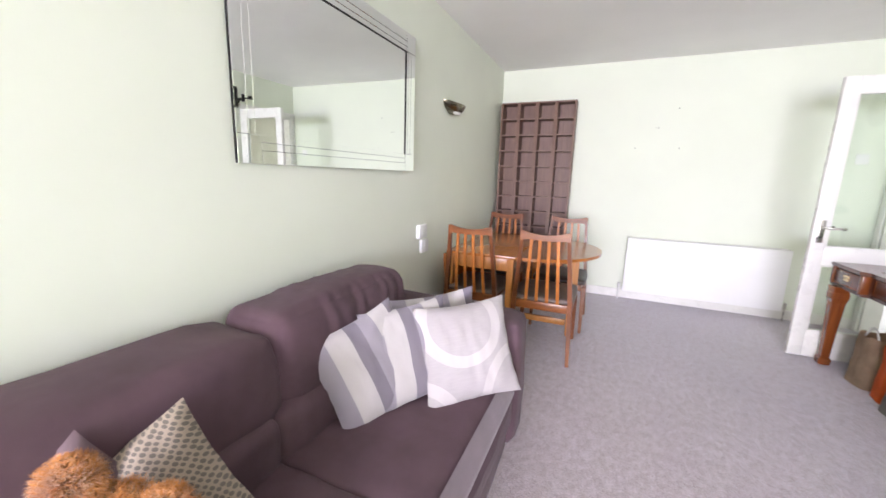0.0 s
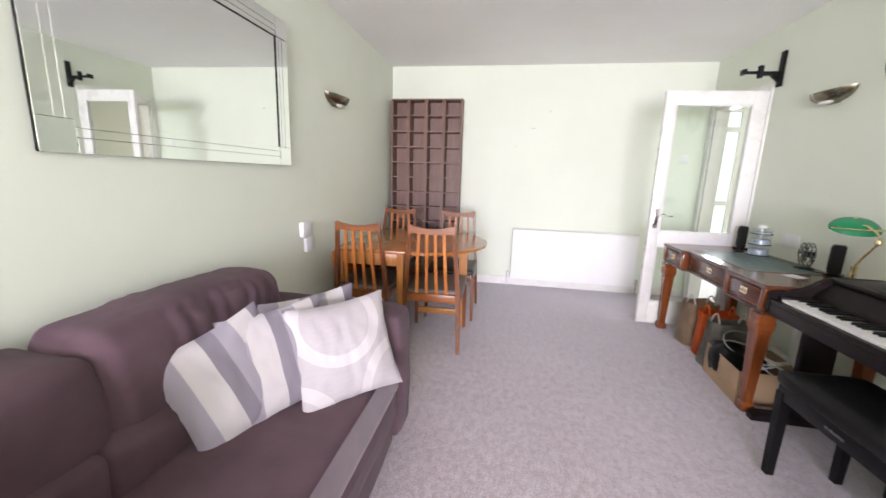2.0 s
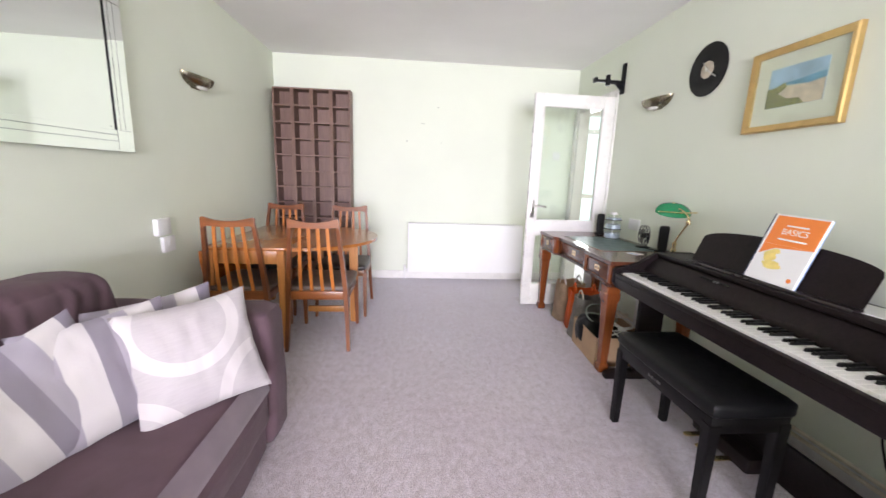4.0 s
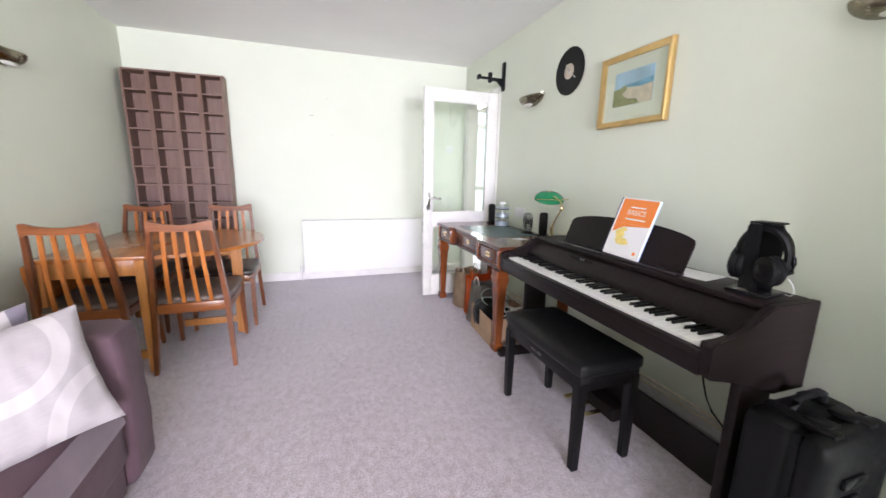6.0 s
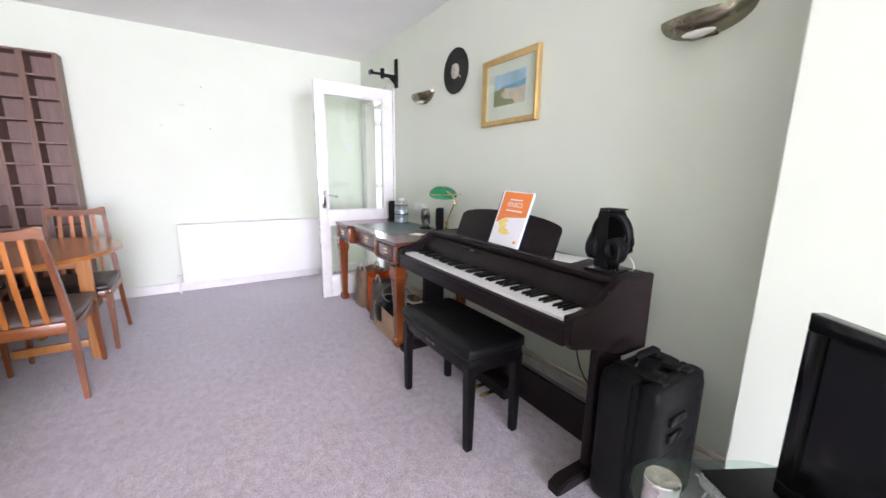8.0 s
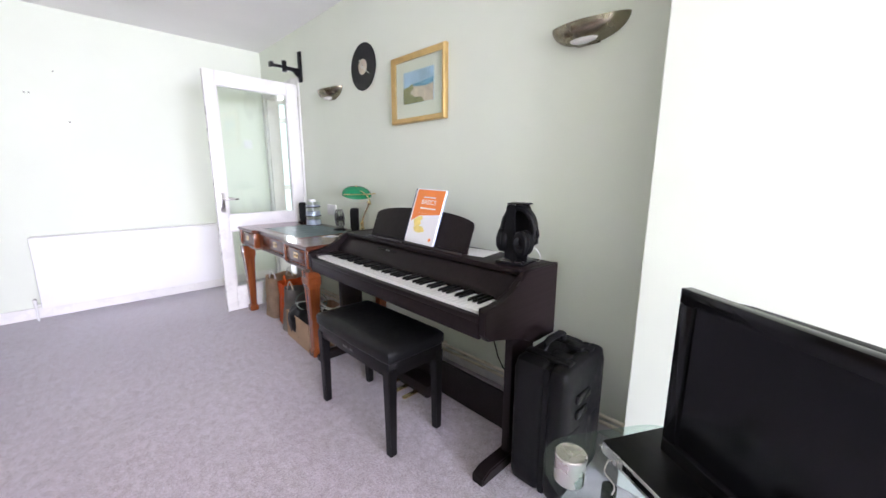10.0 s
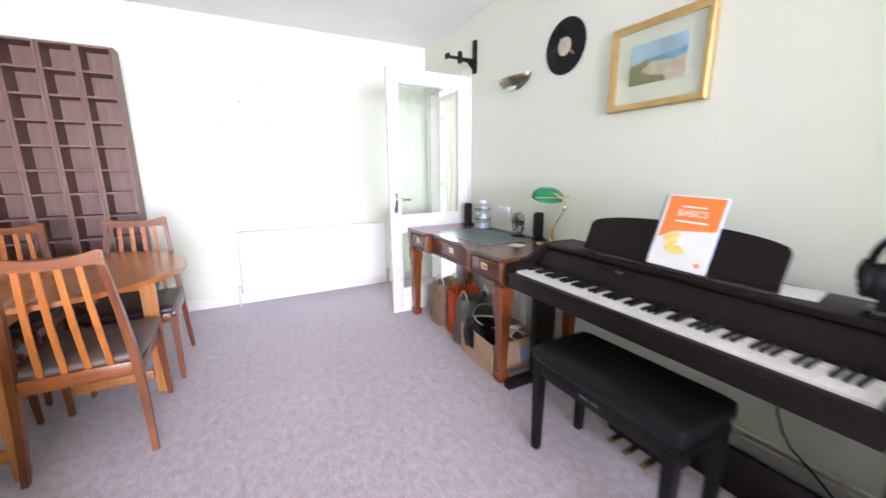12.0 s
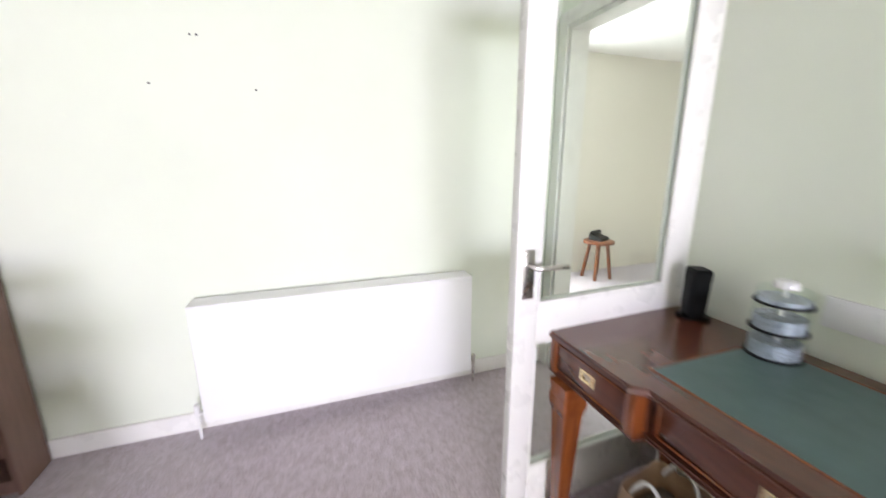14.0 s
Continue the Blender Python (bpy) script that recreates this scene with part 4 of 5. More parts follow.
def dining_chair(seat_material, label):
    c = thing("dining_chair", pose(0, 0, 0), label, "chair", "chairs round the dining table")
    zs = 0.42
    for s in (-1, 1):
        pts = [(s * 0.208, -0.245, 0.0), (s * 0.198, -0.215, 0.22), (s * 0.190, -0.205, 0.42), (s * 0.170, -0.225, 0.66), (s * 0.150, -0.262, 0.895)]
        sz = [(0.022, 0.028), (0.028, 0.036), (0.030, 0.042), (0.026, 0.032), (0.022, 0.024)]
        bm = bmesh.new()
        rings = []
        for p, d in zip(pts, sz):
            rings.append([bm.verts.new((p[0] + a * d[0] / 2, p[1] + b * d[1] / 2, p[2])) for a, b in ((-1, -1), (1, -1), (1, 1), (-1, 1))])
        for a, b in zip(rings, rings[1:]):
            for i in range(4):
                bm.faces.new((a[i], a[(i + 1) % 4], b[(i + 1) % 4], b[i]))
        bm.faces.new(rings[0][::-1])
        bm.faces.new(rings[-1])
        bmesh.ops.bevel(bm, geom=[e for e in bm.edges if len(e.link_faces) == 2 and e.calc_face_angle() > 0.8], offset=0.006, segments=2, affect="EDGES")
        part("back_leg", bm, M_TEAK, c)
        part("front_leg", bar((s * 0.205, 0.245, 0.0), (s * 0.20, 0.215, zs - 0.03), (0.024, 0.024), (0.036, 0.036), 0.006), M_TEAK, c)
        part("side_rail", box(s * 0.196 - 0.010, s * 0.196 + 0.010, -0.184, 0.198, zs - 0.062, zs - 0.012, 0.003), M_TEAK, c)
    part("front_rail", box(-0.183, 0.183, 0.203, 0.223, zs - 0.062, zs - 0.012, 0.003), M_TEAK, c)
    part("back_rail", box(-0.175, 0.175, -0.222, -0.198, zs - 0.055, zs + 0.005, 0.004), M_TEAK_X, c)
    n = 20
    lo, hi = [], []
    for i in range(n + 1):
        u = 2 * i / n - 1
        hi.append((u * 0.164, 0.902 + 0.030 * abs(u) ** 2.0 - (0.012 if abs(u) == 1 else 0)))
        lo.append((u * 0.164, 0.872 - 0.010 * (1 - abs(u) ** 2) + (0.002 if abs(u) < 0.9 else -0.014)))
    bm = prism(lo + hi[::-1], "y", -0.272, -0.250, 0.004)
    for v in bm.verts:
        v.co.y += -0.02 * (1 - (v.co.x / 0.178) ** 2)
    part("top_rail", bm, M_TEAK_X, c)
    for i in range(4):
        u = (i - 1.5) / 1.5
        x = u * 0.087
        w = 0.021
        bm = bmesh.new()
        rings = []
        for k in range(5):
            t = k / 4
            z = zs + 0.003 + t * (0.862 - zs)
            y = -0.210 - 0.055 * t - 0.022 * math.sin(t * math.pi) * 0.5 - 0.012 * t * (1 - u * u)
            xx = x * (1.0 + 0.24 * (1 - t))
            rings.append([bm.verts.new((xx + a * w / 2, y + b * 0.0055, z)) for a, b in ((-1, -1), (1, -1), (1, 1), (-1, 1))])
        for a, b in zip(rings, rings[1:]):
            for j in range(4):
                bm.faces.new((a[j], a[(j + 1) % 4], b[(j + 1) % 4], b[j]))
        bm.faces.new(rings[0][::-1])
        bm.faces.new(rings[-1])
        part("back_slat", bm, M_SLAT, c)
    bm = soft_box(-0.207, 0.207, -0.195, 0.255, zs - 0.01, zs + 0.042, 0.022, 0.012, 10, 0.003, 2)
    for v in bm.verts:
        v.co.x *= 1.0 + 0.12 * (v.co.y - 0.03)
    part("seat", bm, seat_material, c, "padded leather seat")
    return c


ch = dining_chair(M_SEAT, "teak dining chair with slatted back and brown seat")
ch.matrix_world = pose(-0.503, 2.715, 0, 0, 0, 1)
copy_thing(ch, pose(-1.025, 2.70, 0, 0, 0, 1))
ch2 = dining_chair(M_SEAT_D, "teak dining chair with slatted back and dark seat")
ch2.matrix_world = pose(-0.462, 3.36, 0, 0, 0, 180)
copy_thing(ch2, pose(-1.06, 3.38, 0, 0, 0, 180))


# ---- disc towers in the corner ----
def disc_tower(m, group="disc towers"):
    t = thing("disc_tower", m, "tall brown empty disc storage tower", "shelf", group)
    w, d, h, n = 0.197, 0.185, 2.085, 12
    out = [(0, 0), (0, h), (-d + 0.05, h), (-d + 0.018, h - 0.012), (-d, h - 0.045), (-d, 0)]
    for s in (-1, 1):
        xs = sorted((s * w / 2, s * (w / 2 - 0.018)))
        part("side_panel", prism(out, "x", xs[0], xs[1], 0.002), M_SHELF, t)
    part("back_panel", box(-w / 2 + 0.018, w / 2 - 0.018, -0.012, -0.004, 0.05, h - 0.004), M_SHELF, t)
    part("plinth", box(-w / 2 + 0.0185, w / 2 - 0.0185, -d + 0.02, -d + 0.036, 0.0, 0.05), M_SHELF, t)
    for i in range(n + 1):
        z = 0.05 + i * (h - 0.075) / n
        part("shelf_board", box(-w / 2 + 0.0185, w / 2 - 0.0185, -d + 0.008, -0.0125, z, z + 0.015, 0.001, 1), M_SHELF, t)
    return t


first = None
for i in range(4):
    m = pose(-1.236 + i * 0.198, 4.378, 0.0)
    first = disc_tower(m) if first is None else (copy_thing(first, m), first)[1]


# ---- piano, stool and what stands on and by the piano ----
def piano():
    y0, y1 = 0.715, 2.125
    p = thing("digital_piano", pose(1.60, (y0 + y1) / 2, 0), "dark rosewood digital piano with open keyboard", "piano")
    side = [(1.83, 0.50), (1.83, 0.817), (1.625, 0.817), (1.59, 0.808), (1.555, 0.787), (1.515, 0.752), (1.45, 0.728), (1.37, 0.72), (1.352, 0.708), (1.352, 0.625), (1.375, 0.598), (1.55, 0.56), (1.68, 0.50)]
    for a, b in ((y0, y0 + 0.032), (y1 - 0.032, y1)):
        wpart("cheek", prism(side, "y", a, b, 0.004), M_PIANO, p)
    a, b = y0 + 0.0325, y1 - 0.0325
    wpart("top_board", box(1.60, 1.83, a, b, 0.792, 0.817, 0.005), M_PIANO, p)
    wpart("control_panel", prism([(1.532, 0.712), (1.548, 0.735), (1.615, 0.7915), (1.64, 0.7915), (1.64, 0.695), (1.532, 0.695)], "y", a, b, 0.002), M_PIANO, p, "sloping control panel")
    wpart("key_bed", box(1.355, 1.81, a, b, 0.602, 0.662, 0.004), M_PIANO, p)
    wpart("key_slip", box(1.353, 1.383, a, b, 0.6625, 0.686, 0.004), M_PIANO, p)
    wpart("back_panel", box(1.805, 1.825, a, b, 0.50, 0.7915), M_PIANO, p)
    for ya, yb in ((a, a + 0.028), (b - 0.028, b)):
        wpart("key_block", box(1.3835, 1.53, ya, yb, 0.6625, 0.708, 0.004), M_PIANO, p)
    ka, kb = a + 0.03, b - 0.03
    n = 52
    kw = (kb - ka) / n
    me = mesh_of("white_key", box(0, 0.147, 0.0005, kw - 0.0005, 0, 0.022, 0.0016, 1), M_KEY_W)
    mb = mesh_of("black_key", prism([(0.0, 0.0), (0.006, 0.011), (0.09, 0.012), (0.09, 0.0)], "y", -0.0055, 0.0055, 0.001, seg=1), M_KEY_B)
    names = ["ABCDEFG"[i % 7] for i in range(n)]
    inv = p.matrix_basis.inverted()
    for i in range(n):
        y = kb - (i + 1) * kw
        k = new("white_key", me)
        k.parent, k.matrix_parent_inverse, k.location = p, inv, (1.3835, y, 0.6745)
        if names[i] in "ACDFG" and i < n - 1:
            q = new("black_key", mb)
            q.parent, q.matrix_parent_inverse, q.location = p, inv, (1.44, y, 0.696)
    wpart("key_felt", box(1.5305, 1.5317, ka, kb, 0.68, 0.702), mat("dark_felt", (0.02, 0.008, 0.008), 0.95), p)
    for i in range(9):
        bm = box(-0.005, 0.005, -0.006, 0.006, 0.0004, 0.003, 0.0008, 1)
        bm.transform(pose(1.5815, 1.62 + (i - 4) * 0.02, 0.7707, 0, -46.8, 0))
        wpart("button", bm, M_DARKMETAL if i in (3, 4) else M_BLACK_GLOSS, p)
    for y, nm in ((y0 + 0.03, 0), (y1 - 0.03, 1)):
        wpart("leg_post", box(1.535, 1.69, y - 0.018, y + 0.018, 0.045, 0.60, 0.006), M_PIANO, p)
        wpart("foot", prism([(1.365, 0.0), (1.365, 0.03), (1.41, 0.05), (1.74, 0.05), (1.80, 0.03), (1.80, 0.0)], "y", y - 0.03, y + 0.03, 0.006), M_PIANO, p)
    wpart("rear_board", box(1.66, 1.678, y0 + 0.05, y1 - 0.05, 0.03, 0.21, 0.003), M_PIANO, p)
    wpart("pedal_box", box(1.56, 1.665, 1.26, 1.58, 0.03, 0.10, 0.01), M_PIANO, p)
    for y in (1.34, 1.42, 1.50):
        bm = bmesh.new()
        prism(rounded(1.46, 1.56, y - 0.014, y + 0.014, 0.012, 4), "z", 0.042, 0.05, 0.002, bm)
        wpart("pedal", bm, M_BRASS, p, "brass pedal")
    top = [(1.085, 0.0), (1.88, 0.0), (1.88, 0.125)] + [(1.4825 + 0.3975 * math.cos(radians(t)), 0.132 + 0.055 * math.sin(radians(t))) for t in range(8, 173, 8)] + [(1.085, 0.125)]
    bm = prism(top, "x", -0.006, 0.006, 0.003)
    bm.transform(pose(1.658, 0, 0.826, 0, 21, 0))
    wpart("music_desk", bm, M_PIANO, p, "arched music rest")
    wpart("music_ledge", box(1.622, 1.668, 1.085, 1.88, 0.8175, 0.826, 0.003), M_PIANO, p)
    wpart("ledge_trim", box(1.6195, 1.6218, 1.085, 1.88, 0.8190, 0.8285, 0.0006, 1), M_DARKMETAL, p, "thin metal strip along the ledge")
    return p


piano().matrix_world = pose(1.60, 1.42, 0, 0, 0, -0.9)


def music_book():
    b = thing("music_book", pose(1.638, 1.412, 0.8275) @ pose(0, 0, 0, 0, 19, 0) @ pose(0, 0, 0, 1.5, 0, 0), "orange and white music tuition book standing on the piano", "book")
    w, h = 0.222, 0.295
    z0 = 0.0
    part("pages", box(-0.006, 0.004, -w / 2 + 0.003, w / 2 - 0.002, z0 + 0.002, h - 0.002), M_PAPER, b, smooth=False)
    part("cover", box(-0.0085, -0.0062, -w / 2, w / 2, z0, h, 0.0006, 1), M_PAPER, b, "orange and white printed cover")
    part("back_cover", box(0.0042, 0.006, -w / 2, w / 2, z0, h), M_INK_B, b)
    f = -0.0087
    part("spine", box(-0.0088, 0.0064, w / 2 + 0.0002, w / 2 + 0.007, 0.0, h, 0.001, 1), M_SPINE, b, "dark blue bound spine")
    part("orange_panel", box(f - 0.0004, f + 0.0001, -w / 2 + 0.001, w / 2 - 0.012, 0.165, h - 0.006), M_INK_O, b, smooth=False)
    part("orange_sweep", prism([(-w / 2 + 0.001, 0.1645), (w / 2 - 0.012, 0.1645), (w / 2 - 0.012, 0.115), (w / 2 - 0.07, 0.148)], "x", f - 0.0004, f + 0.0001), M_INK_O, b, smooth=False)
    bm = bmesh.new()
    for y, z, ry, rz in ((0.045, 0.112, 0.028, 0.026), (0.02, 0.075, 0.042, 0.018), (0.03, 0.135, 0.02, 0.011)):
        prism([(y + ry * math.cos(radians(t)) * (1 + .15 * math.sin(t * .07)), z + rz * math.sin(radians(t))) for t in range(0, 360, 20)], "x", f - 0.0007, f + 0.0001, bm=bm)
    part("picture_print", bm, M_INK_Y, b, smooth=False)
    part("title_line", box(f - 0.0008, f - 0.0004, -0.05, 0.04, 0.246, 0.252), M_PAPER, b, smooth=False)
    turn = Matrix(((0, 0, -1, f - 0.0006), (-1, 0, 0, -0.005), (0, 1, 0, 0.222), (0, 0, 0, 1)))
    text_mesh("BASICS", 0.036, M_PAPER, b, turn, "title", 0.0003)
    part("subtitle_line", box(f - 0.0008, f - 0.0004, -0.07, 0.05, 0.186, 0.193), M_PAPER, b, smooth=False)
    bm = lathe([(0.0, f - 0.0008), (0.009, f - 0.0008), (0.009, f), (0.0, f)], n=16)
    bm.transform(Matrix(((0, 0, 1, 0), (1, 0, 0, -0.08), (0, 1, 0, 0.03), (0, 0, 0, 1))))
    part("badge", bm, M_INK_O, b)


music_book()
sheet = thing("sheet_music", pose(1.76, 1.10, 0.8173), "white sheet of paper lying on the piano", "paper")
bm = box(-0.11, 0.04, -0.09, 0.115, 0.0, 0.002)
bm.transform(pose(0, 0, 0, 0, 0, 8))
part("sheet", bm, M_PAPER, sheet, smooth=False)


def headphones():
    h = thing("headphones", pose(1.706, 0.842, 0.8175, 0, 0, 8) @ Matrix.Scale(0.97, 4), "black headphones hanging on a black stand", "headphones")
    part("stand_base", box(-0.085, 0.055, -0.065, 0.065, 0.0, 0.014, 0.004), M_BLACK_GLOSS, h, "stand base with a silver front")
    part("stand_label", box(-0.083, -0.046, -0.055, 0.045, 0.0142, 0.0152), M_CHROME, h, smooth=False)
    part("stand_post", prism([(-0.012, 0.014), (0.046, 0.014), (0.046, 0.06), (0.046, 0.240), (0.040, 0.252), (0.010, 0.252), (0.004, 0.240), (0.004, 0.06)], "x", -0.040, -0.026, 0.004), M_BLACK, h, "broad black upright board")
    part("stand_back", prism([(-0.030, 0.014), (0.030, 0.014), (0.042, 0.06), (0.042, 0.225), (0.03, 0.252), (-0.03, 0.252), (-0.042, 0.225), (-0.042, 0.06)], "x", 0.022, 0.036, 0.004), M_BLACK, h)
    part("stand_hook", box(-0.036, 0.036, -0.044, 0.044, 0.2525, 0.259, 0.003), M_BLACK, h)
    rings = []
    bm = bmesh.new()
    for i in range(25):
        a = radians(-30 + 10 * i)
        n = Vector((0, math.cos(a), math.sin(a)))
        q = Vector((0.0, 0.074 * n.y, 0.140 + 0.098 * n.z))
        wide = 0.026 - 0.008 * abs(n.y) ** 3
        rings.append([bm.verts.new(q + n * u + Vector((v * wide, 0, 0))) for u, v in ((-0.011, -0.8), (0.002, -1), (0.010, -0.75), (0.010, 0.75), (0.002, 1), (-0.011, 0.8))])
    for a, b in zip(rings, rings[1:]):
        for k in range(6):
            bm.faces.new((a[k], a[(k + 1) % 6], b[(k + 1) % 6], b[k]))
    bm.faces.new(rings[0])
    bm.faces.new(rings[-1][::-1])
    part("headband", bm, M_BLACK, h, "broad padded headband")
    for s in (-1, 1):
        turn = Matrix.Translation((-0.010, 0.066, 0.092)) @ pose(0, 0, 0, -90, 0, 0) if s > 0 else Matrix.Translation((-0.050, -0.042, 0.095)) @ pose(0, 0, 0, 0, 0, -22) @ pose(0, 0, 0, 0, -90, 0)
        bm = lathe([(0.022, -0.032), (0.040, -0.030), (0.046, -0.022), (0.046, -0.008), (0.041, -0.004), (0.044, 0.0), (0.045, 0.012), (0.038, 0.020), (0.020, 0.022)], n=32)
        bm.transform(turn @ Matrix.Diagonal((1.0, 1.15, 1, 1) if s > 0 else (1.15, 1.0, 1, 1)))
        cup = part("ear_cup", bm, M_BLACK, h)
        bm = lathe([(0.010, 0.0225), (0.026, 0.0225), (0.026, 0.025), (0.010, 0.026)], n=24)
        bm.transform(turn)
        part("cup_badge", bm, M_BLACK_GLOSS, cup)
        part("yoke", tube([(0.0, s * 0.084, 0.150), (-0.008, s * 0.092, 0.125), (-0.014, s * 0.092, 0.098), ((-0.016, 0.084, 0.085) if s > 0 else (-0.030, -0.082, 0.090))], 0.007, 8), M_BLACK_GLOSS, h, "jointed cup holder")
    part("cable", tube([(-0.02, -0.088, 0.075), (-0.005, -0.098, 0.055), (0.01, -0.100, 0.035), (0.02, -0.096, 0.018), (0.035, -0.085, 0.006), (0.05, -0.06, 0.004)], 0.0015, 6), M_CABLE_W, h, "thin white cable")


headphones()


def piano_stool():
    x0, x1, y0, y1 = 1.18, 1.505, 1.075, 1.70
    s = thing("piano_stool", pose((x0 + x1) / 2, (y0 + y1) / 2, 0), "black piano bench with padded vinyl top", "stool")
    wpart("seat_pad", soft_box(x0, x1, y0, y1, 0.425, 0.492, 0.022, 0.010, 12, 0.0015, 2), M_VINYL_SEAT, s)
    wpart("frame", box(x0 + 0.012, x1 - 0.012, y0 + 0.012, y1 - 0.012, 0.365, 0.43, 0.004), M_STOOL, s)
    for x in (x0 + 0.03, x1 - 0.03):
        for y in (y0 + 0.03, y1 - 0.03):
            wpart("leg", bar((x, y, 0), (x, y, 0.40), (0.034, 0.034), (0.044, 0.044), 0.003), M_STOOL, s)
    wpart("maker_strip", box(x0 + 0.0095, x0 + 0.0125, 1.36, 1.44, 0.392, 0.402), M_DARKMETAL, s)


piano_stool()


def hard_case():
    x0, x1, y0, y1, h = 1.46, 1.80, 0.468, 0.685, 0.53
    c = thing("hard_case", pose((x0 + x1) / 2, (y0 + y1) / 2, 0), "scuffed black plastic hard equipment case standing upright", "case")
    m = mat("scuffed_black_case", (0.003, 0.003, 0.0034), 0.42, var=0.4, scale=14, fine=200, bump=0.25)
    ym = (y0 + y1) / 2 - 0.03
    wpart("shell", soft_box(x0, x1, ym + 0.001, y1, 0.012, h, 0.035, 0.004, 10, 0.001, 1), m, c)
    wpart("lid", soft_box(x0, x1, y0, ym - 0.001, 0.012, h, 0.035, 0.004, 10, 0.001, 2), m, c)
    wpart("seal", box(x0 + 0.012, x1 - 0.012, ym - 0.01, ym + 0.01, 0.02, h - 0.012), M_BLACK, c)
    for x in (x0 + 0.035, x0 + 0.185):
        wpart("rib", box(x, x + 0.10, y0 - 0.006, y0 + 0.02, 0.05, 0.29, 0.008), m, c)
    for x in (x0 + 0.06, x1 - 0.12):
        wpart("top_rib", box(x, x + 0.045, y0 + 0.02, y1 - 0.02, h - 0.01, h + 0.010, 0.006), m, c)
    for x in (x0 + 0.08, x1 - 0.14):
        wpart("latch", box(x, x + 0.055, ym - 0.035, ym + 0.03, h - 0.004, h + 0.014, 0.005), M_BLACK, c)
    bm = tube([(x0 + 0.10, ym + 0.06, h), (x0 + 0.105, ym + 0.06, h + 0.035), (x0 + 0.13, ym + 0.06, h + 0.045), (x1 - 0.13, ym + 0.06, h + 0.045), (x1 - 0.105, ym + 0.06, h + 0.035), (x1 - 0.10, ym + 0.06, h)], 0.013, 10)
    wpart("carry_handle", bm, M_BLACK, c)
    for z, ln in ((0.345, 0.085), (0.405, 0.10)):
        wpart("front_latch", box(x0 + 0.08, x0 + 0.08 + ln, y0 - 0.014, y0 + 0.01, z - 0.014, z + 0.018, 0.006), M_BLACK_GLOSS, c, "scuffed gloss black latch")
    for y in (y0 + 0.05, y1 - 0.05):
        wpart("wheel", tube([(x0 + 0.05, y - 0.015, 0.022), (x0 + 0.05, y + 0.015, 0.022)], 0.022, 14), M_BLACK, c)
        wpart("skid", box(x1 - 0.07, x1 - 0.03, y - 0.015, y + 0.015, 0.0, 0.02), M_BLACK, c)


hard_case()
cab = thing("power_cable", pose(1.9, 0.9, 0), "black power cable hanging behind the piano", "cable")
wpart("lead", tube([(1.835, 1.13, 0.51), (1.90, 1.125, 0.40), (1.92, 1.11, 0.28), (1.92, 1.085, 0.21), (1.92, 1.05, 0.16), (1.92, 0.985, 0.115), (1.92, 0.91, 0.05), (1.91, 0.84, 0.006), (1.86, 0.75, 0.006)], 0.004, 6), M_BLACK, cab)


# ---- television corner ----
TVM = pose(1.2, -0.145, 0, 0, 0, -123.1)


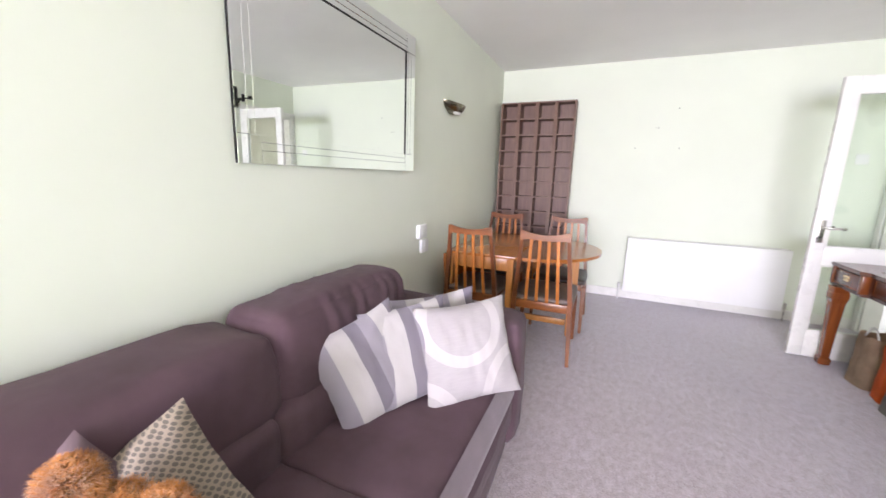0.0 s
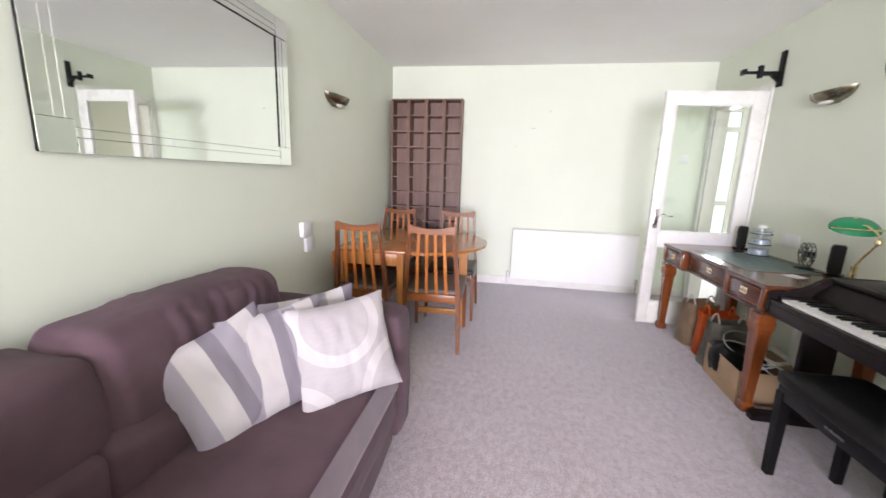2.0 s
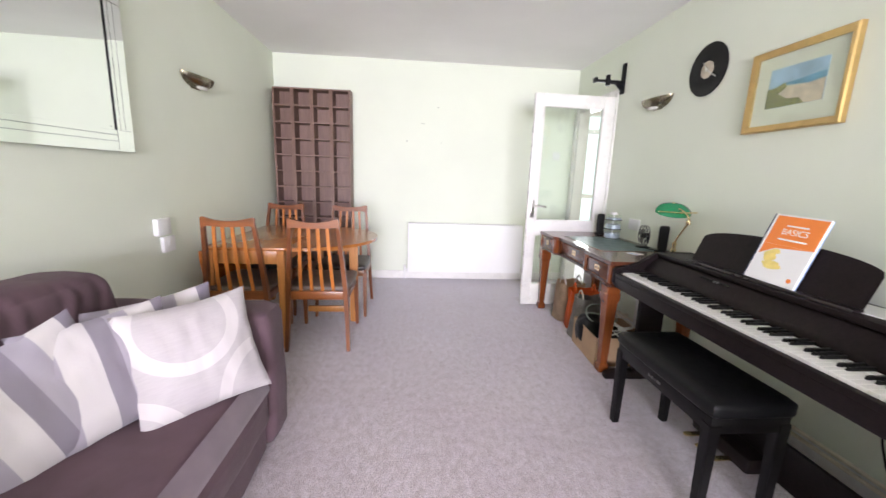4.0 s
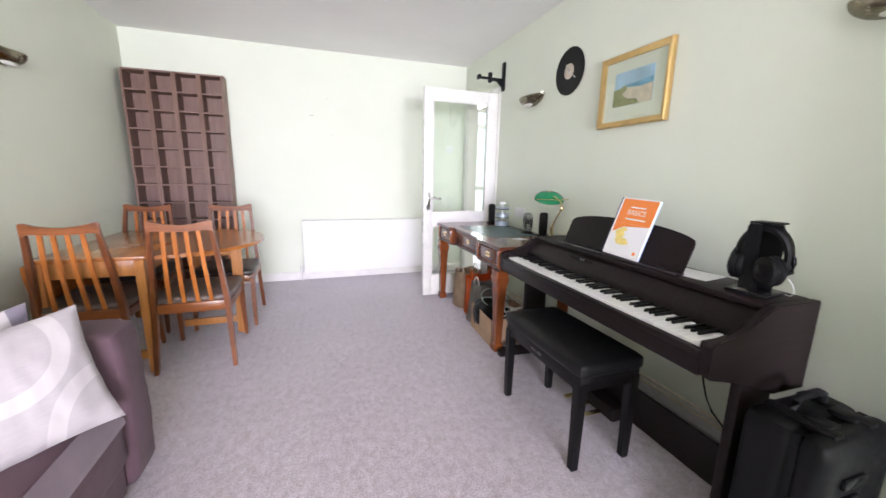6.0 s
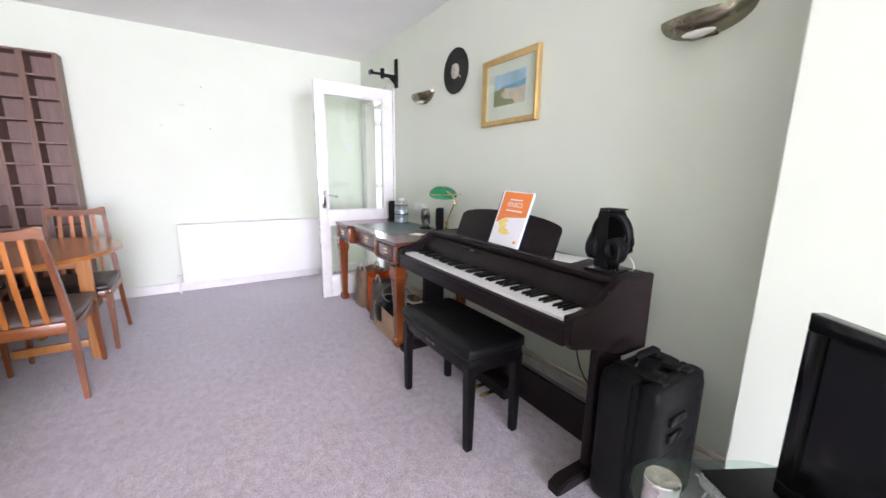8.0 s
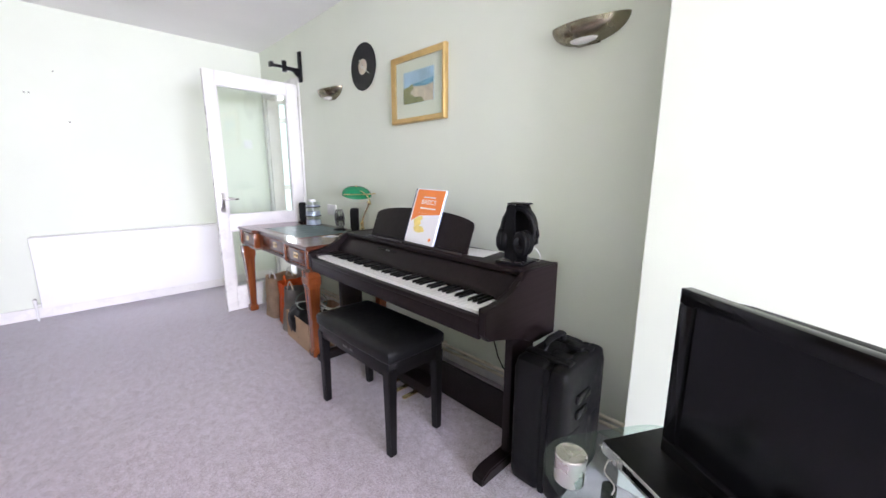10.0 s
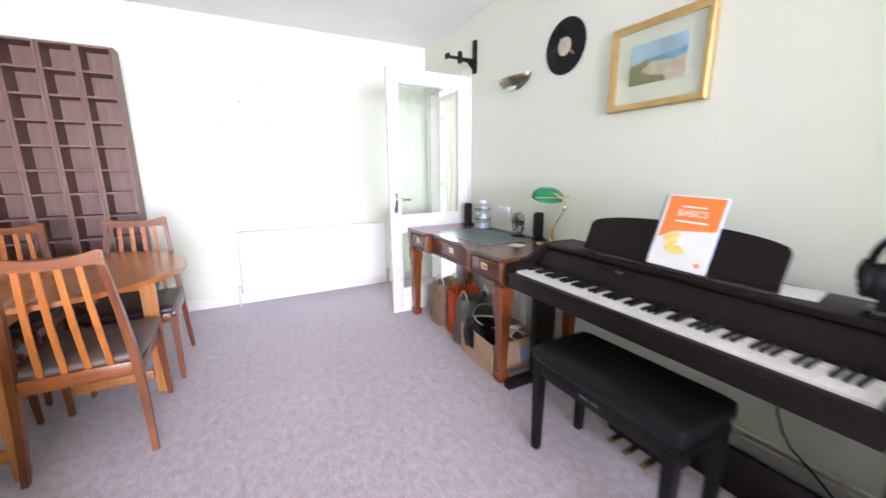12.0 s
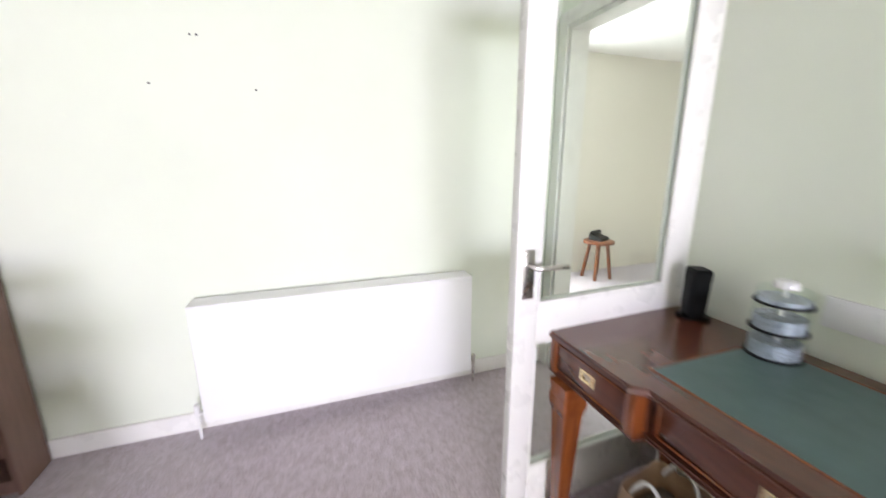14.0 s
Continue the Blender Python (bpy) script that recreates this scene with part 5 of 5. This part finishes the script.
def television():
    st = thing("tv_stand", TVM, "black television stand with rounded clear glass top", "tv stand")
    gz = 0.425
    part("glass_top", prism(rounded(-0.52, 0.46, -0.31, 0.19, 0.13, 8), "z", gz - 0.010, gz, 0.002), M_GLASS_G, st, "clear glass top with polished edge")
    part("lower_shelf", prism(rounded(-0.42, 0.42, -0.22, 0.17, 0.08, 6), "z", 0.14, 0.152, 0.002), M_GLASS_G, st)
    for x in (-0.34, 0.34):
        for y in (-0.17, 0.11):
            part("pillar", lathe([(0.03, 0.0), (0.03, 0.01), (0.018, 0.015), (0.018, gz - 0.0105)], (x, y), 16), M_BLACK, st)
    t = thing("television", TVM @ pose(0, 0.03, gz + 0.0005) @ Matrix.Diagonal((1, 1, 1.028, 1)), "black flat screen television, switched off", "television")
    w, h = 0.75, 0.455
    z0 = 0.02
    part("base", prism(rounded(-0.17, 0.17, -0.10, 0.10, 0.04, 5), "z", 0, 0.014, 0.003), M_BLACK_GLOSS, t)
    part("neck", box(-0.05, 0.05, -0.01, 0.03, 0.0145, 0.10, 0.004), M_BLACK, t)
    bm = bmesh.new()
    b = 0.038
    for xa, xb, za, zb in ((-w / 2, w / 2, z0 + h - b, z0 + h), (-w / 2, w / 2, z0, z0 + b + 0.02), (-w / 2, -w / 2 + b, z0 + b + 0.0202, z0 + h - b - 0.0002), (w / 2 - b, w / 2, z0 + b + 0.0202, z0 + h - b - 0.0002)):
        box(xa, xb, -0.03, 0.0, za, zb, 0.003, 2, bm)
    part("bezel", bm, M_BLACK_GLOSS, t, "gloss black bezel")
    part("screen", box(-w / 2 + b - 0.002, w / 2 - b + 0.002, -0.022, -0.004, z0 + b + 0.018, z0 + h - b + 0.002), M_SCREEN, t, smooth=False)
    part("rear_shell", soft_box(-w / 2 + 0.02, w / 2 - 0.02, -0.004, 0.06, z0 + 0.015, z0 + h - 0.015, 0.02, 0.01, 6, 0), M_BLACK, t)
    pl = thing("disc_player", TVM @ pose(-0.315, 0.03, gz + 0.0005, 0, 0, 4), "slim black and silver disc player on the glass", "disc player")
    part("body", box(-0.13, 0.13, -0.15, 0.12, 0.004, 0.043, 0.003), M_BLACK, pl)
    part("fascia", box(-0.128, 0.128, -0.1525, -0.1502, 0.006, 0.041, 0.001, 1), M_CHROME, pl, "silver front")
    part("display", box(-0.05, 0.05, -0.1535, -0.1527, 0.016, 0.032), M_BLACK_GLOSS, pl, smooth=False)
    for x in (-0.06, 0.06):
        for y in (-0.12, 0.11):
            part("foot", lathe([(0.012, 0), (0.012, 0.004)], (x, y), 10), M_BLACK, pl)
    can = thing("silver_canister", TVM @ pose(-0.37, -0.265, gz + 0.0005), "silver metal canister on the glass top", "canister")
    part("body", lathe([(0.034, 0), (0.037, 0.003)] + [(0.0375 - 0.0012 * (k % 2), 0.006 + 0.004 * k) for k in range(14)] + [(0.036, 0.0645)], n=36), M_CHROME, can)
    part("cap", lathe([(0.036, 0.0647), (0.039, 0.0655), (0.039, 0.074), (0.036, 0.0765), (0.033, 0.0755), (0.020, 0.0750), (0.014, 0.0765), (0.005, 0.0760)], n=36), M_CHROME, can)
    rm = thing("remote_control", TVM @ pose(-0.19, -0.24, gz + 0.0005, 0, 0, 25), "black remote control with coloured buttons", "remote control")
    part("body", box(-0.022, 0.022, -0.075, 0.075, 0.0, 0.016, 0.005), M_BLACK, rm)
    for i in range(3):
        for j in range(6):
            part("button", box(-0.014 + i * 0.011, -0.007 + i * 0.011, -0.055 + j * 0.019, -0.045 + j * 0.019, 0.016, 0.0178, 0.0008, 1), M_ORANGE if (i + j) % 3 == 0 else M_PLASTIC_W, rm)
    wl = thing("white_lead", TVM @ pose(-0.365, -0.085, gz), "thin white cable trailing over the glass", "cable")
    part("lead", tube([(-0.1 + 0.16 * i / 14, -0.03 - 0.09 * (i / 14) ** 2 + 0.018 * math.sin(i * 0.6), 0.0026) for i in range(15)], 0.002, 6), M_CABLE_W, wl)


television()


# ---- desk ----
def desk():
    x0, x1, y0, y1, zt = 1.352, 1.975, 2.135, 3.468, 0.745
    d = thing("writing_desk", pose((x0 + x1) / 2, (y0 + y1) / 2, 0), "mahogany writing desk with green leather inset", "desk")
    s1, s2, back = 2.50, 3.115, 0.045
    out = [(x1, y0), (x1, y1), (x0, y1), (x0, s2 - 0.004), (x0 + back, s2 - 0.03), (x0 + back, s1 + 0.03), (x0, s1 + 0.004), (x0, y0)]
    wpart("desktop", prism(out, "z", zt - 0.024, zt, 0.006, seg=3), M_MAHOG, d)
    wpart("leather_inset", prism([(1.475, 2.49), (1.905, 2.49), (1.905, 3.15), (1.475, 3.15)], "z", zt + 0.0002, zt + 0.0016), M_LEATHER_G, d, "faded green leather writing surface", smooth=False)
    bm = bmesh.new()
    for a, b, c2, e in ((1.468, 1.474, 2.484, 3.156), (1.906, 1.912, 2.484, 3.156)):
        box(a, b, c2, e, zt, zt + 0.0018, bm=bm)
    for a, b in ((2.484, 2.489), (3.151, 3.156)):
        box(1.4745, 1.9055, a, b, zt, zt + 0.0018, bm=bm)
    wpart("tooled_border", bm, M_MAHOG_V, d, smooth=False)
    fx = x0 + 0.014
    z0, z1 = 0.60, zt - 0.0245
    carc = [(x1 - 0.01, y0 + 0.014), (x1 - 0.01, y1 - 0.014), (fx + 0.018, y1 - 0.014), (fx + 0.018, s2 - 0.018), (fx + 0.018 + back, s2 - 0.018), (fx + 0.018 + back, s1 + 0.018), (fx + 0.018, s1 + 0.018), (fx + 0.018, y0 + 0.014)]
    wpart("carcass", prism(carc, "z", z0, z1, 0.002), M_MAHOG, d)
    low = [(a - 0.012 if a < 1.5 else a, b) for a, b in carc]
    low = [(a, b - 0.008 if b < 2.3 else b + (0.008 if b > 3.4 else 0)) for a, b in low]
    wpart("lower_moulding", prism(low, "z", z0 - 0.016, z0 - 0.0005, 0.005), M_MAHOG, d)
    for a, b, off in ((y0 + 0.045, s1 - 0.012, 0.0), (s1 + 0.045, s2 - 0.045, back), (s2 + 0.012, y1 - 0.045, 0.0)):
        xx = fx + off
        dr = wpart("drawer_front", box(xx + 0.006, xx + 0.0175, a, b, z0 + 0.012, z1 - 0.012, 0.003), M_MAHOG, d)
        bm = bmesh.new()
        for ya, yb, za, zb in ((a, b, z0 + 0.012, z0 + 0.018), (a, b, z1 - 0.018, z1 - 0.012), (a, a + 0.006, z0 + 0.0185, z1 - 0.0185), (b - 0.006, b, z0 + 0.0185, z1 - 0.0185)):
            box(xx + 0.002, xx + 0.0058, ya, yb, za, zb, 0.0015, 1, bm)
        wpart("cock_bead", bm, M_MAHOG_V, dr)
        ym = (a + b) / 2
        pl = wpart("pull_plate", box(xx + 0.0035, xx + 0.0058, ym - 0.03, ym + 0.03, 0.645, 0.682, 0.001, 1), M_BRASS, dr, "recessed brass campaign pull")
        wpart("pull_recess", box(xx + 0.0028, xx + 0.0036, ym - 0.019, ym + 0.019, 0.651, 0.676), M_NICKEL, dr, smooth=False)
        wpart("pull_ring", tube([(xx + 0.001, ym - 0.017, 0.668), (xx + 0.0, ym - 0.015, 0.656), (xx + 0.0, ym + 0.015, 0.656), (xx + 0.001, ym + 0.017, 0.668)], 0.0022, 6), M_BRASS, dr)
    for y in (y0 + 0.032, s1 + 0.004, s2 - 0.004, y1 - 0.032):
        wpart("pilaster", box(fx - 0.002, fx + 0.04, y - 0.017, y + 0.017, z0 + 0.001, z1 - 0.001, 0.004), M_MAHOG_V, d)
    for x in (x0 + 0.046, x1 - 0.05):
        for y in (y0 + 0.046, y1 - 0.085):
            bm = bmesh.new()
            prof = [(0.0, 0.028), (0.006, 0.033), (0.036, 0.035), (0.05, 0.032), (0.058, 0.024), (0.30, 0.031), (0.47, 0.038), (0.50, 0.046), (0.535, 0.047), (0.545, 0.043), (0.584, 0.047)]
            rings = []
            for z, r in prof:
                rings.append([bm.verts.new((x + a * r, y + b * r, z)) for a, b in ((-1, -0.86), (-0.86, -1), (0.86, -1), (1, -0.86), (1, 0.86), (0.86, 1), (-0.86, 1), (-1, 0.86))])
            for a, b in zip(rings, rings[1:]):
                for k in range(8):
                    bm.faces.new((a[k], a[(k + 1) % 8], b[(k + 1) % 8], b[k]))
            bm.faces.new(rings[0][::-1])
            bm.faces.new(rings[-1])
            wpart("leg", bm, M_MAHOG_V, d, smooth=False)


desk()
DZT = 0.7455


def bankers_lamp():
    l = thing("bankers_lamp", pose(1.86, 2.30, DZT), "brass banker's lamp with green glass shade", "desk lamp")
    bm = lathe([(0.085, 0.0), (0.087, 0.006), (0.078, 0.012), (0.06, 0.016), (0.05, 0.024), (0.02, 0.03), (0.014, 0.034)], n=36)
    bm.transform(Matrix.Diagonal((1, 1.25, 1, 1)))
    part("base", bm, M_BRASS, l)
    part("collar", lathe([(0.012, 0.03), (0.017, 0.034), (0.017, 0.055), (0.012, 0.06), (0.012, 0.085), (0.016, 0.088), (0.016, 0.095), (0.007, 0.1)], n=20), M_BRASS, l)
    part("stem", tube([(0, 0, 0.095), (0.004, -0.02, 0.135), (0.014, -0.062, 0.20), (0.02, -0.085, 0.235), (0.022, -0.086, 0.262), (0.018, -0.06, 0.292), (0.006, -0.01, 0.316), (-0.008, 0.05, 0.322)], 0.006, 10), M_BRASS, l)
    part("knuckle", lathe([(0.012, 0.228), (0.014, 0.233), (0.014, 0.249), (0.012, 0.254)], (0.021, -0.086), 16), M_BRASS, l)
    part("shade_bar", tube([(0.115, 0.0, 0.300), (0.0, -0.016, 0.296), (-0.13, 0.0, 0.300)], 0.0045, 8), M_BRASS, l)
    bm = bmesh.new()
    rows = []
    n, m = 20, 10
    for j in range(m + 1):
        a = math.pi * (j / m)
        row = []
        for i in range(n + 1):
            u = 2 * i / n - 1
            e = (1 - abs(u) ** 2.6) ** 0.6
            row.append(bm.verts.new((-0.012 + 0.112 * u, 0.045 + 0.060 * math.cos(a) * e, 0.292 + 0.056 * math.sin(a) * e + 0.030 * math.cos(a) * e)))
        rows.append(row)
    for a, b in zip(rows, rows[1:]):
        for i in range(n):
            bm.faces.new((a[i], a[i + 1], b[i + 1], b[i]))
    bmesh.ops.remove_doubles(bm, verts=bm.verts, dist=0.0005)
    bmesh.ops.solidify(bm, geom=bm.faces[:], thickness=0.003)
    part("shade", bm, M_SHADE_G, l, "green glass shade")
    part("finial", lathe([(0.004, 0.346), (0.009, 0.351), (0.007, 0.358), (0.002, 0.364)], (-0.012, 0.055), 14), M_BRASS, l)
    return l


lamp = bankers_lamp()
lamp.matrix_world = pose(1.872, 2.315, DZT, 0, 0, -8)


def speaker(y, x, rz):
    s = thing("desk_speaker", pose(x, y, DZT, 0, 0, rz), "small black computer speaker on the desk", "speaker", "desk speakers")
    part("cabinet", prism([(-0.028, 0.012), (-0.038, 0.174), (-0.03, 0.184), (0.03, 0.184), (0.038, 0.174), (0.028, 0.012)], "x", -0.030, 0.030, 0.006), M_BLACK, s)
    part("grille", box(-0.0335, -0.0305, -0.024, 0.024, 0.03, 0.168, 0.001, 1), mat("speaker_cloth", (0.02, 0.02, 0.022), 0.9, fine=900, bump=0.6), s)
    part("base", prism(rounded(-0.045, 0.05, -0.04, 0.04, 0.02, 4), "z", 0, 0.012, 0.003), M_BLACK_GLOSS, s)
    return s


speaker(3.365, 1.90, -25)
speaker(2.50, 1.925, -35)


def disc_spindles():
    t = thing("disc_spindles", pose(1.87, 3.095, DZT), "stacked clear plastic tubs of blank discs", "disc tub")
    z = 0.0
    for r, hh, fill in ((0.066, 0.078, 0.042), (0.065, 0.078, 0.036), (0.064, 0.046, 0.012)):
        part("tub_base", lathe([(r, z), (r + 0.004, z + 0.001), (r + 0.004, z + 0.005), (r - 0.002, z + 0.006)], n=32), M_BLACK, t)
        part("discs", lathe([(0.008, z + 0.0062), (r - 0.005, z + 0.0062), (r - 0.005, z + 0.006 + fill), (0.008, z + 0.0062 + fill)], n=32), M_CD, t, "blue-grey stack of discs")
        part("spindle", lathe([(0.006, z + 0.007 + fill), (0.006, z + hh - 0.006), (0.002, z + hh - 0.004)], n=12), M_PLASTIC_W, t)
        bm = lathe([(r, z + 0.0062), (r, z + hh - 0.008), (r - 0.006, z + hh - 0.001), (0.018, z + hh)], n=32)
        part("clear_cover", bm, M_GLASS, t)
        z += hh + 0.001
    part("handle", lathe([(0.03, z), (0.03, z + 0.01), (0.024, z + 0.02), (0.012, z + 0.022)], n=24), M_PLASTIC_W, t)


disc_spindles()


def desk_fan():
    f = thing("desk_fan", pose(1.885, 2.665, DZT, 0, 0, -20) @ Matrix.Scale(1.1, 4), "small black wire desk fan", "fan")
    part("base", lathe([(0.045, 0), (0.045, 0.006), (0.012, 0.012)], n=24), M_BLACK, f)
    part("stand", tube([(0.02, 0, 0.01), (0.03, 0, 0.04), (0.025, 0, 0.075)], 0.006, 8), M_BLACK, f)
    c = (0.0, 0.0, 0.085)
    for r, dx in ((0.068, 0.0), (0.066, 0.018), (0.066, -0.018), (0.045, -0.026), (0.022, -0.028), (0.045, 0.026)):
        ring = [(dx, r * math.cos(2 * math.pi * i / 24), c[2] + r * math.sin(2 * math.pi * i / 24)) for i in range(25)]
        part("guard_ring", tube(ring, 0.0024, 5), M_DARKMETAL, f)
    for i in range(12):
        a = 2 * math.pi * i / 12
        part("guard_spoke", tube([(-0.028, 0.02 * math.cos(a), c[2] + 0.02 * math.sin(a)), (-0.02, 0.062 * math.cos(a), c[2] + 0.062 * math.sin(a)), (0.02, 0.064 * math.cos(a), c[2] + 0.064 * math.sin(a))], 0.0014, 4), M_DARKMETAL, f)
    for i in range(4):
        a = 90 * i + 20
        bm = prism([(0.008, -0.006), (0.05, -0.022), (0.056, 0.0), (0.045, 0.02), (0.01, 0.008)], "x", -0.002, 0.002)
        bm.transform(pose(0, 0, c[2], a, 0, 0) @ pose(0, 0, 0, 0, 0, 18))
        part("blade", bm, M_NICKEL, f)
    bm = lathe([(0.016, -0.02), (0.018, 0.0), (0.018, 0.03), (0.012, 0.036)], n=18)
    bm.transform(pose(0, 0, c[2], 0, 90, 0))
    part("motor", bm, M_BLACK, f)


desk_fan()
cd = thing("paper_card", pose(1.665, 2.405, DZT, 0, 0, 20), "small white printed card lying on the desk", "card")
part("card", box(-0.042, 0.042, -0.043, 0.043, 0, 0.0015), M_PAPER, cd, smooth=False)
part("print_block", box(-0.03, -0.015, -0.04, 0.03, 0.0016, 0.0021), M_INK_B, cd, smooth=False)
lead = thing("fan_cable", pose(1.9, 2.58, DZT), "thin black cable on the desk", "cable")
part("lead", tube([(0.0, 0.06, 0.003), (-0.03, 0.03, 0.003), (-0.02, -0.02, 0.003), (0.02, -0.03, 0.003), (0.05, 0.0, 0.003)], 0.0025, 6), M_BLACK, lead)


# ---- bags and box under the desk ----
def bag(name, m, w, d, h, material, label, seed, rim=None, slump=0.12):
    b = thing(name, m, label, "bag")
    bm = bmesh.new()
    n = 40
    rows = []
    for j in range(11):
        t = j / 10
        row = []
        for i in range(n):
            a = 2 * math.pi * i / n
            c_, s2 = math.cos(a), math.sin(a)
            k = (abs(c_) ** 5 + abs(s2) ** 5) ** (-1 / 5)
            sh = 1 - slump * t
            e = 0.016 * t * noise.noise(Vector((c_ * 2.2 + seed, s2 * 2.2, t * 2.5))) + 0.006 * noise.noise(Vector((c_ * 7 + seed, s2 * 7, t * 9)))
            row.append(bm.verts.new(((w / 2 * sh * k + e) * c_, (d / 2 * sh * k + e) * s2, h * t + (0.018 * noise.noise(Vector((c_ * 2, s2 * 2, seed))) if j == 10 else 0))))
        rows.append(row)
    for a, c2 in zip(rows, rows[1:]):
        for i in range(n):
            bm.faces.new((a[i], a[(i + 1) % n], c2[(i + 1) % n], c2[i]))
    bm.faces.new(rows[0][::-1])
    bmesh.ops.solidify(bm, geom=bm.faces[:], thickness=0.003)
    part("body", bm, material, b)
    part("stuffing", soft_box(-w * 0.36, w * 0.36, -d * 0.34, d * 0.34, 0.004, h * 0.82, 0.03, 0.01, 8, 0.012, seed), M_GREYBAG if material is not M_GREYBAG else M_CREAMBAG, b)
    if rim:
        for s in (-1, 1):
            pts = [(s * w * 0.30 * 1, y * d * 0.30, h - 0.02 + 0.075 * (1 - y * y)) for y in (-1, -0.8, -0.4, 0, 0.4, 0.8, 1)]
            part("handle", tube(pts, 0.006, 8), rim, b, "corded handle")
    return b


bag("paper_bag", pose(1.56, 3.12, 0, 0, 0, 6), 0.25, 0.19, 0.34, M_KRAFT, "brown paper carrier bag under the desk", 1.3, M_CABLE_W)
bag("orange_bag", pose(1.585, 2.905, 0, 0, 0, -8), 0.26, 0.17, 0.33, M_ORANGE, "orange-red carrier bag under the desk", 4.1, M_ORANGE)
bag("grey_bag", pose(1.565, 2.735, 0, 0, 0, 5), 0.31, 0.16, 0.325, M_GREYBAG, "crumpled grey bag of odds and ends", 7.7, M_CREAMBAG, 0.2)


def open_box():
    b = thing("cardboard_box", pose(1.565, 2.43, 0, 0, 0, -3), "open cardboard box filled with cables", "box")
    w, d, h, t = 0.36, 0.40, 0.20, 0.005
    part("box_base", box(-w / 2, w / 2, -d / 2, d / 2, 0.001, 0.008), M_CARD, b, smooth=False)
    for x0, x1, y0, y1 in ((-w / 2, -w / 2 + t, -d / 2, d / 2), (w / 2 - t, w / 2, -d / 2, d / 2), (-w / 2 + t, w / 2 - t, -d / 2, -d / 2 + t), (-w / 2 + t, w / 2 - t, d / 2 - t, d / 2)):
        part("box_side", box(x0, x1, y0, y1, 0.0085, h, 0.001, 1), M_CARD, b, smooth=False)
    part("printed_label", box(0.02, 0.13, -d / 2 - 0.0015, -d / 2 - 0.0002, 0.05, 0.15), M_INK_B, b, "white and blue printed patch", smooth=False)
    part("dark_cloth", soft_box(-w / 2 + 0.01, 0.05, -0.06, d / 2 - 0.01, 0.009, 0.225, 0.04, 0.02, 10, 0.025, 5), M_BLACK, b, "bundle of black cloth")
    rng = random.Random(9)
    for i, (mt, r0) in enumerate(((M_CABLE_W, 0.075), (M_CABLE_W, 0.065), (M_CABLE_W, 0.08), (M_CABLE_W, 0.06), (M_CABLE_G, 0.10), (M_CABLE_G, 0.11), (M_CABLE_W, 0.07))):
        cx, cy, cz = (rng.uniform(0.02, 0.08), rng.uniform(-0.12, -0.06), 0.19 + 0.012 * i) if mt is M_CABLE_W else (-0.04, 0.06, 0.25 + 0.02 * i - 0.08)
        tx, ty = rng.uniform(-0.6, 0.6), rng.uniform(-0.6, 0.6)
        pts = []
        for k in range(33):
            a = 2 * math.pi * k / 32
            x, y = r0 * math.cos(a), r0 * math.sin(a) * 0.85
            pts.append((cx + x, cy + y, max(0.015, cz + tx * x + ty * y)))
        part("cable_coil", tube(pts, 0.0045, 6), mt, b, "coiled cable")


open_box()
post = thing("desk_lamp_tube", pose(1.83, 2.52, 0), "white plastic tube standing under the desk", "tube")
part("tube", lathe([(0.028, 0.0), (0.028, 0.5), (0.024, 0.5)], n=18), M_PLASTIC_W, post)

# ---- hall stool ----
hs = thing("hall_stool", pose(3.63, 5.74, 0), "small round wooden stool in the hall", "stool")
part("stool_top", lathe([(0.15, 0.40), (0.165, 0.405), (0.165, 0.43), (0.15, 0.437)], n=28), M_TEAK, hs)
for i in range(4):
    a = radians(45 + 90 * i)
    part("leg", tube([(0.15 * math.cos(a), 0.15 * math.sin(a), 0.0), (0.09 * math.cos(a), 0.09 * math.sin(a), 0.40)], 0.02, 10), M_TEAK, hs)
tel = thing("telephone", pose(3.63, 5.74, 0.4375, 0, 0, 20), "black telephone on the hall stool", "telephone")
part("body", prism([(-0.07, 0.0), (-0.07, 0.03), (0.05, 0.06), (0.08, 0.06), (0.08, 0.0)], "x", -0.09, 0.09, 0.008), M_BLACK, tel)
part("handset", tube([(-0.10, 0.05, 0.07), (-0.08, 0.05, 0.085), (0.08, 0.05, 0.085), (0.10, 0.05, 0.07)], 0.018, 10), M_BLACK, tel)
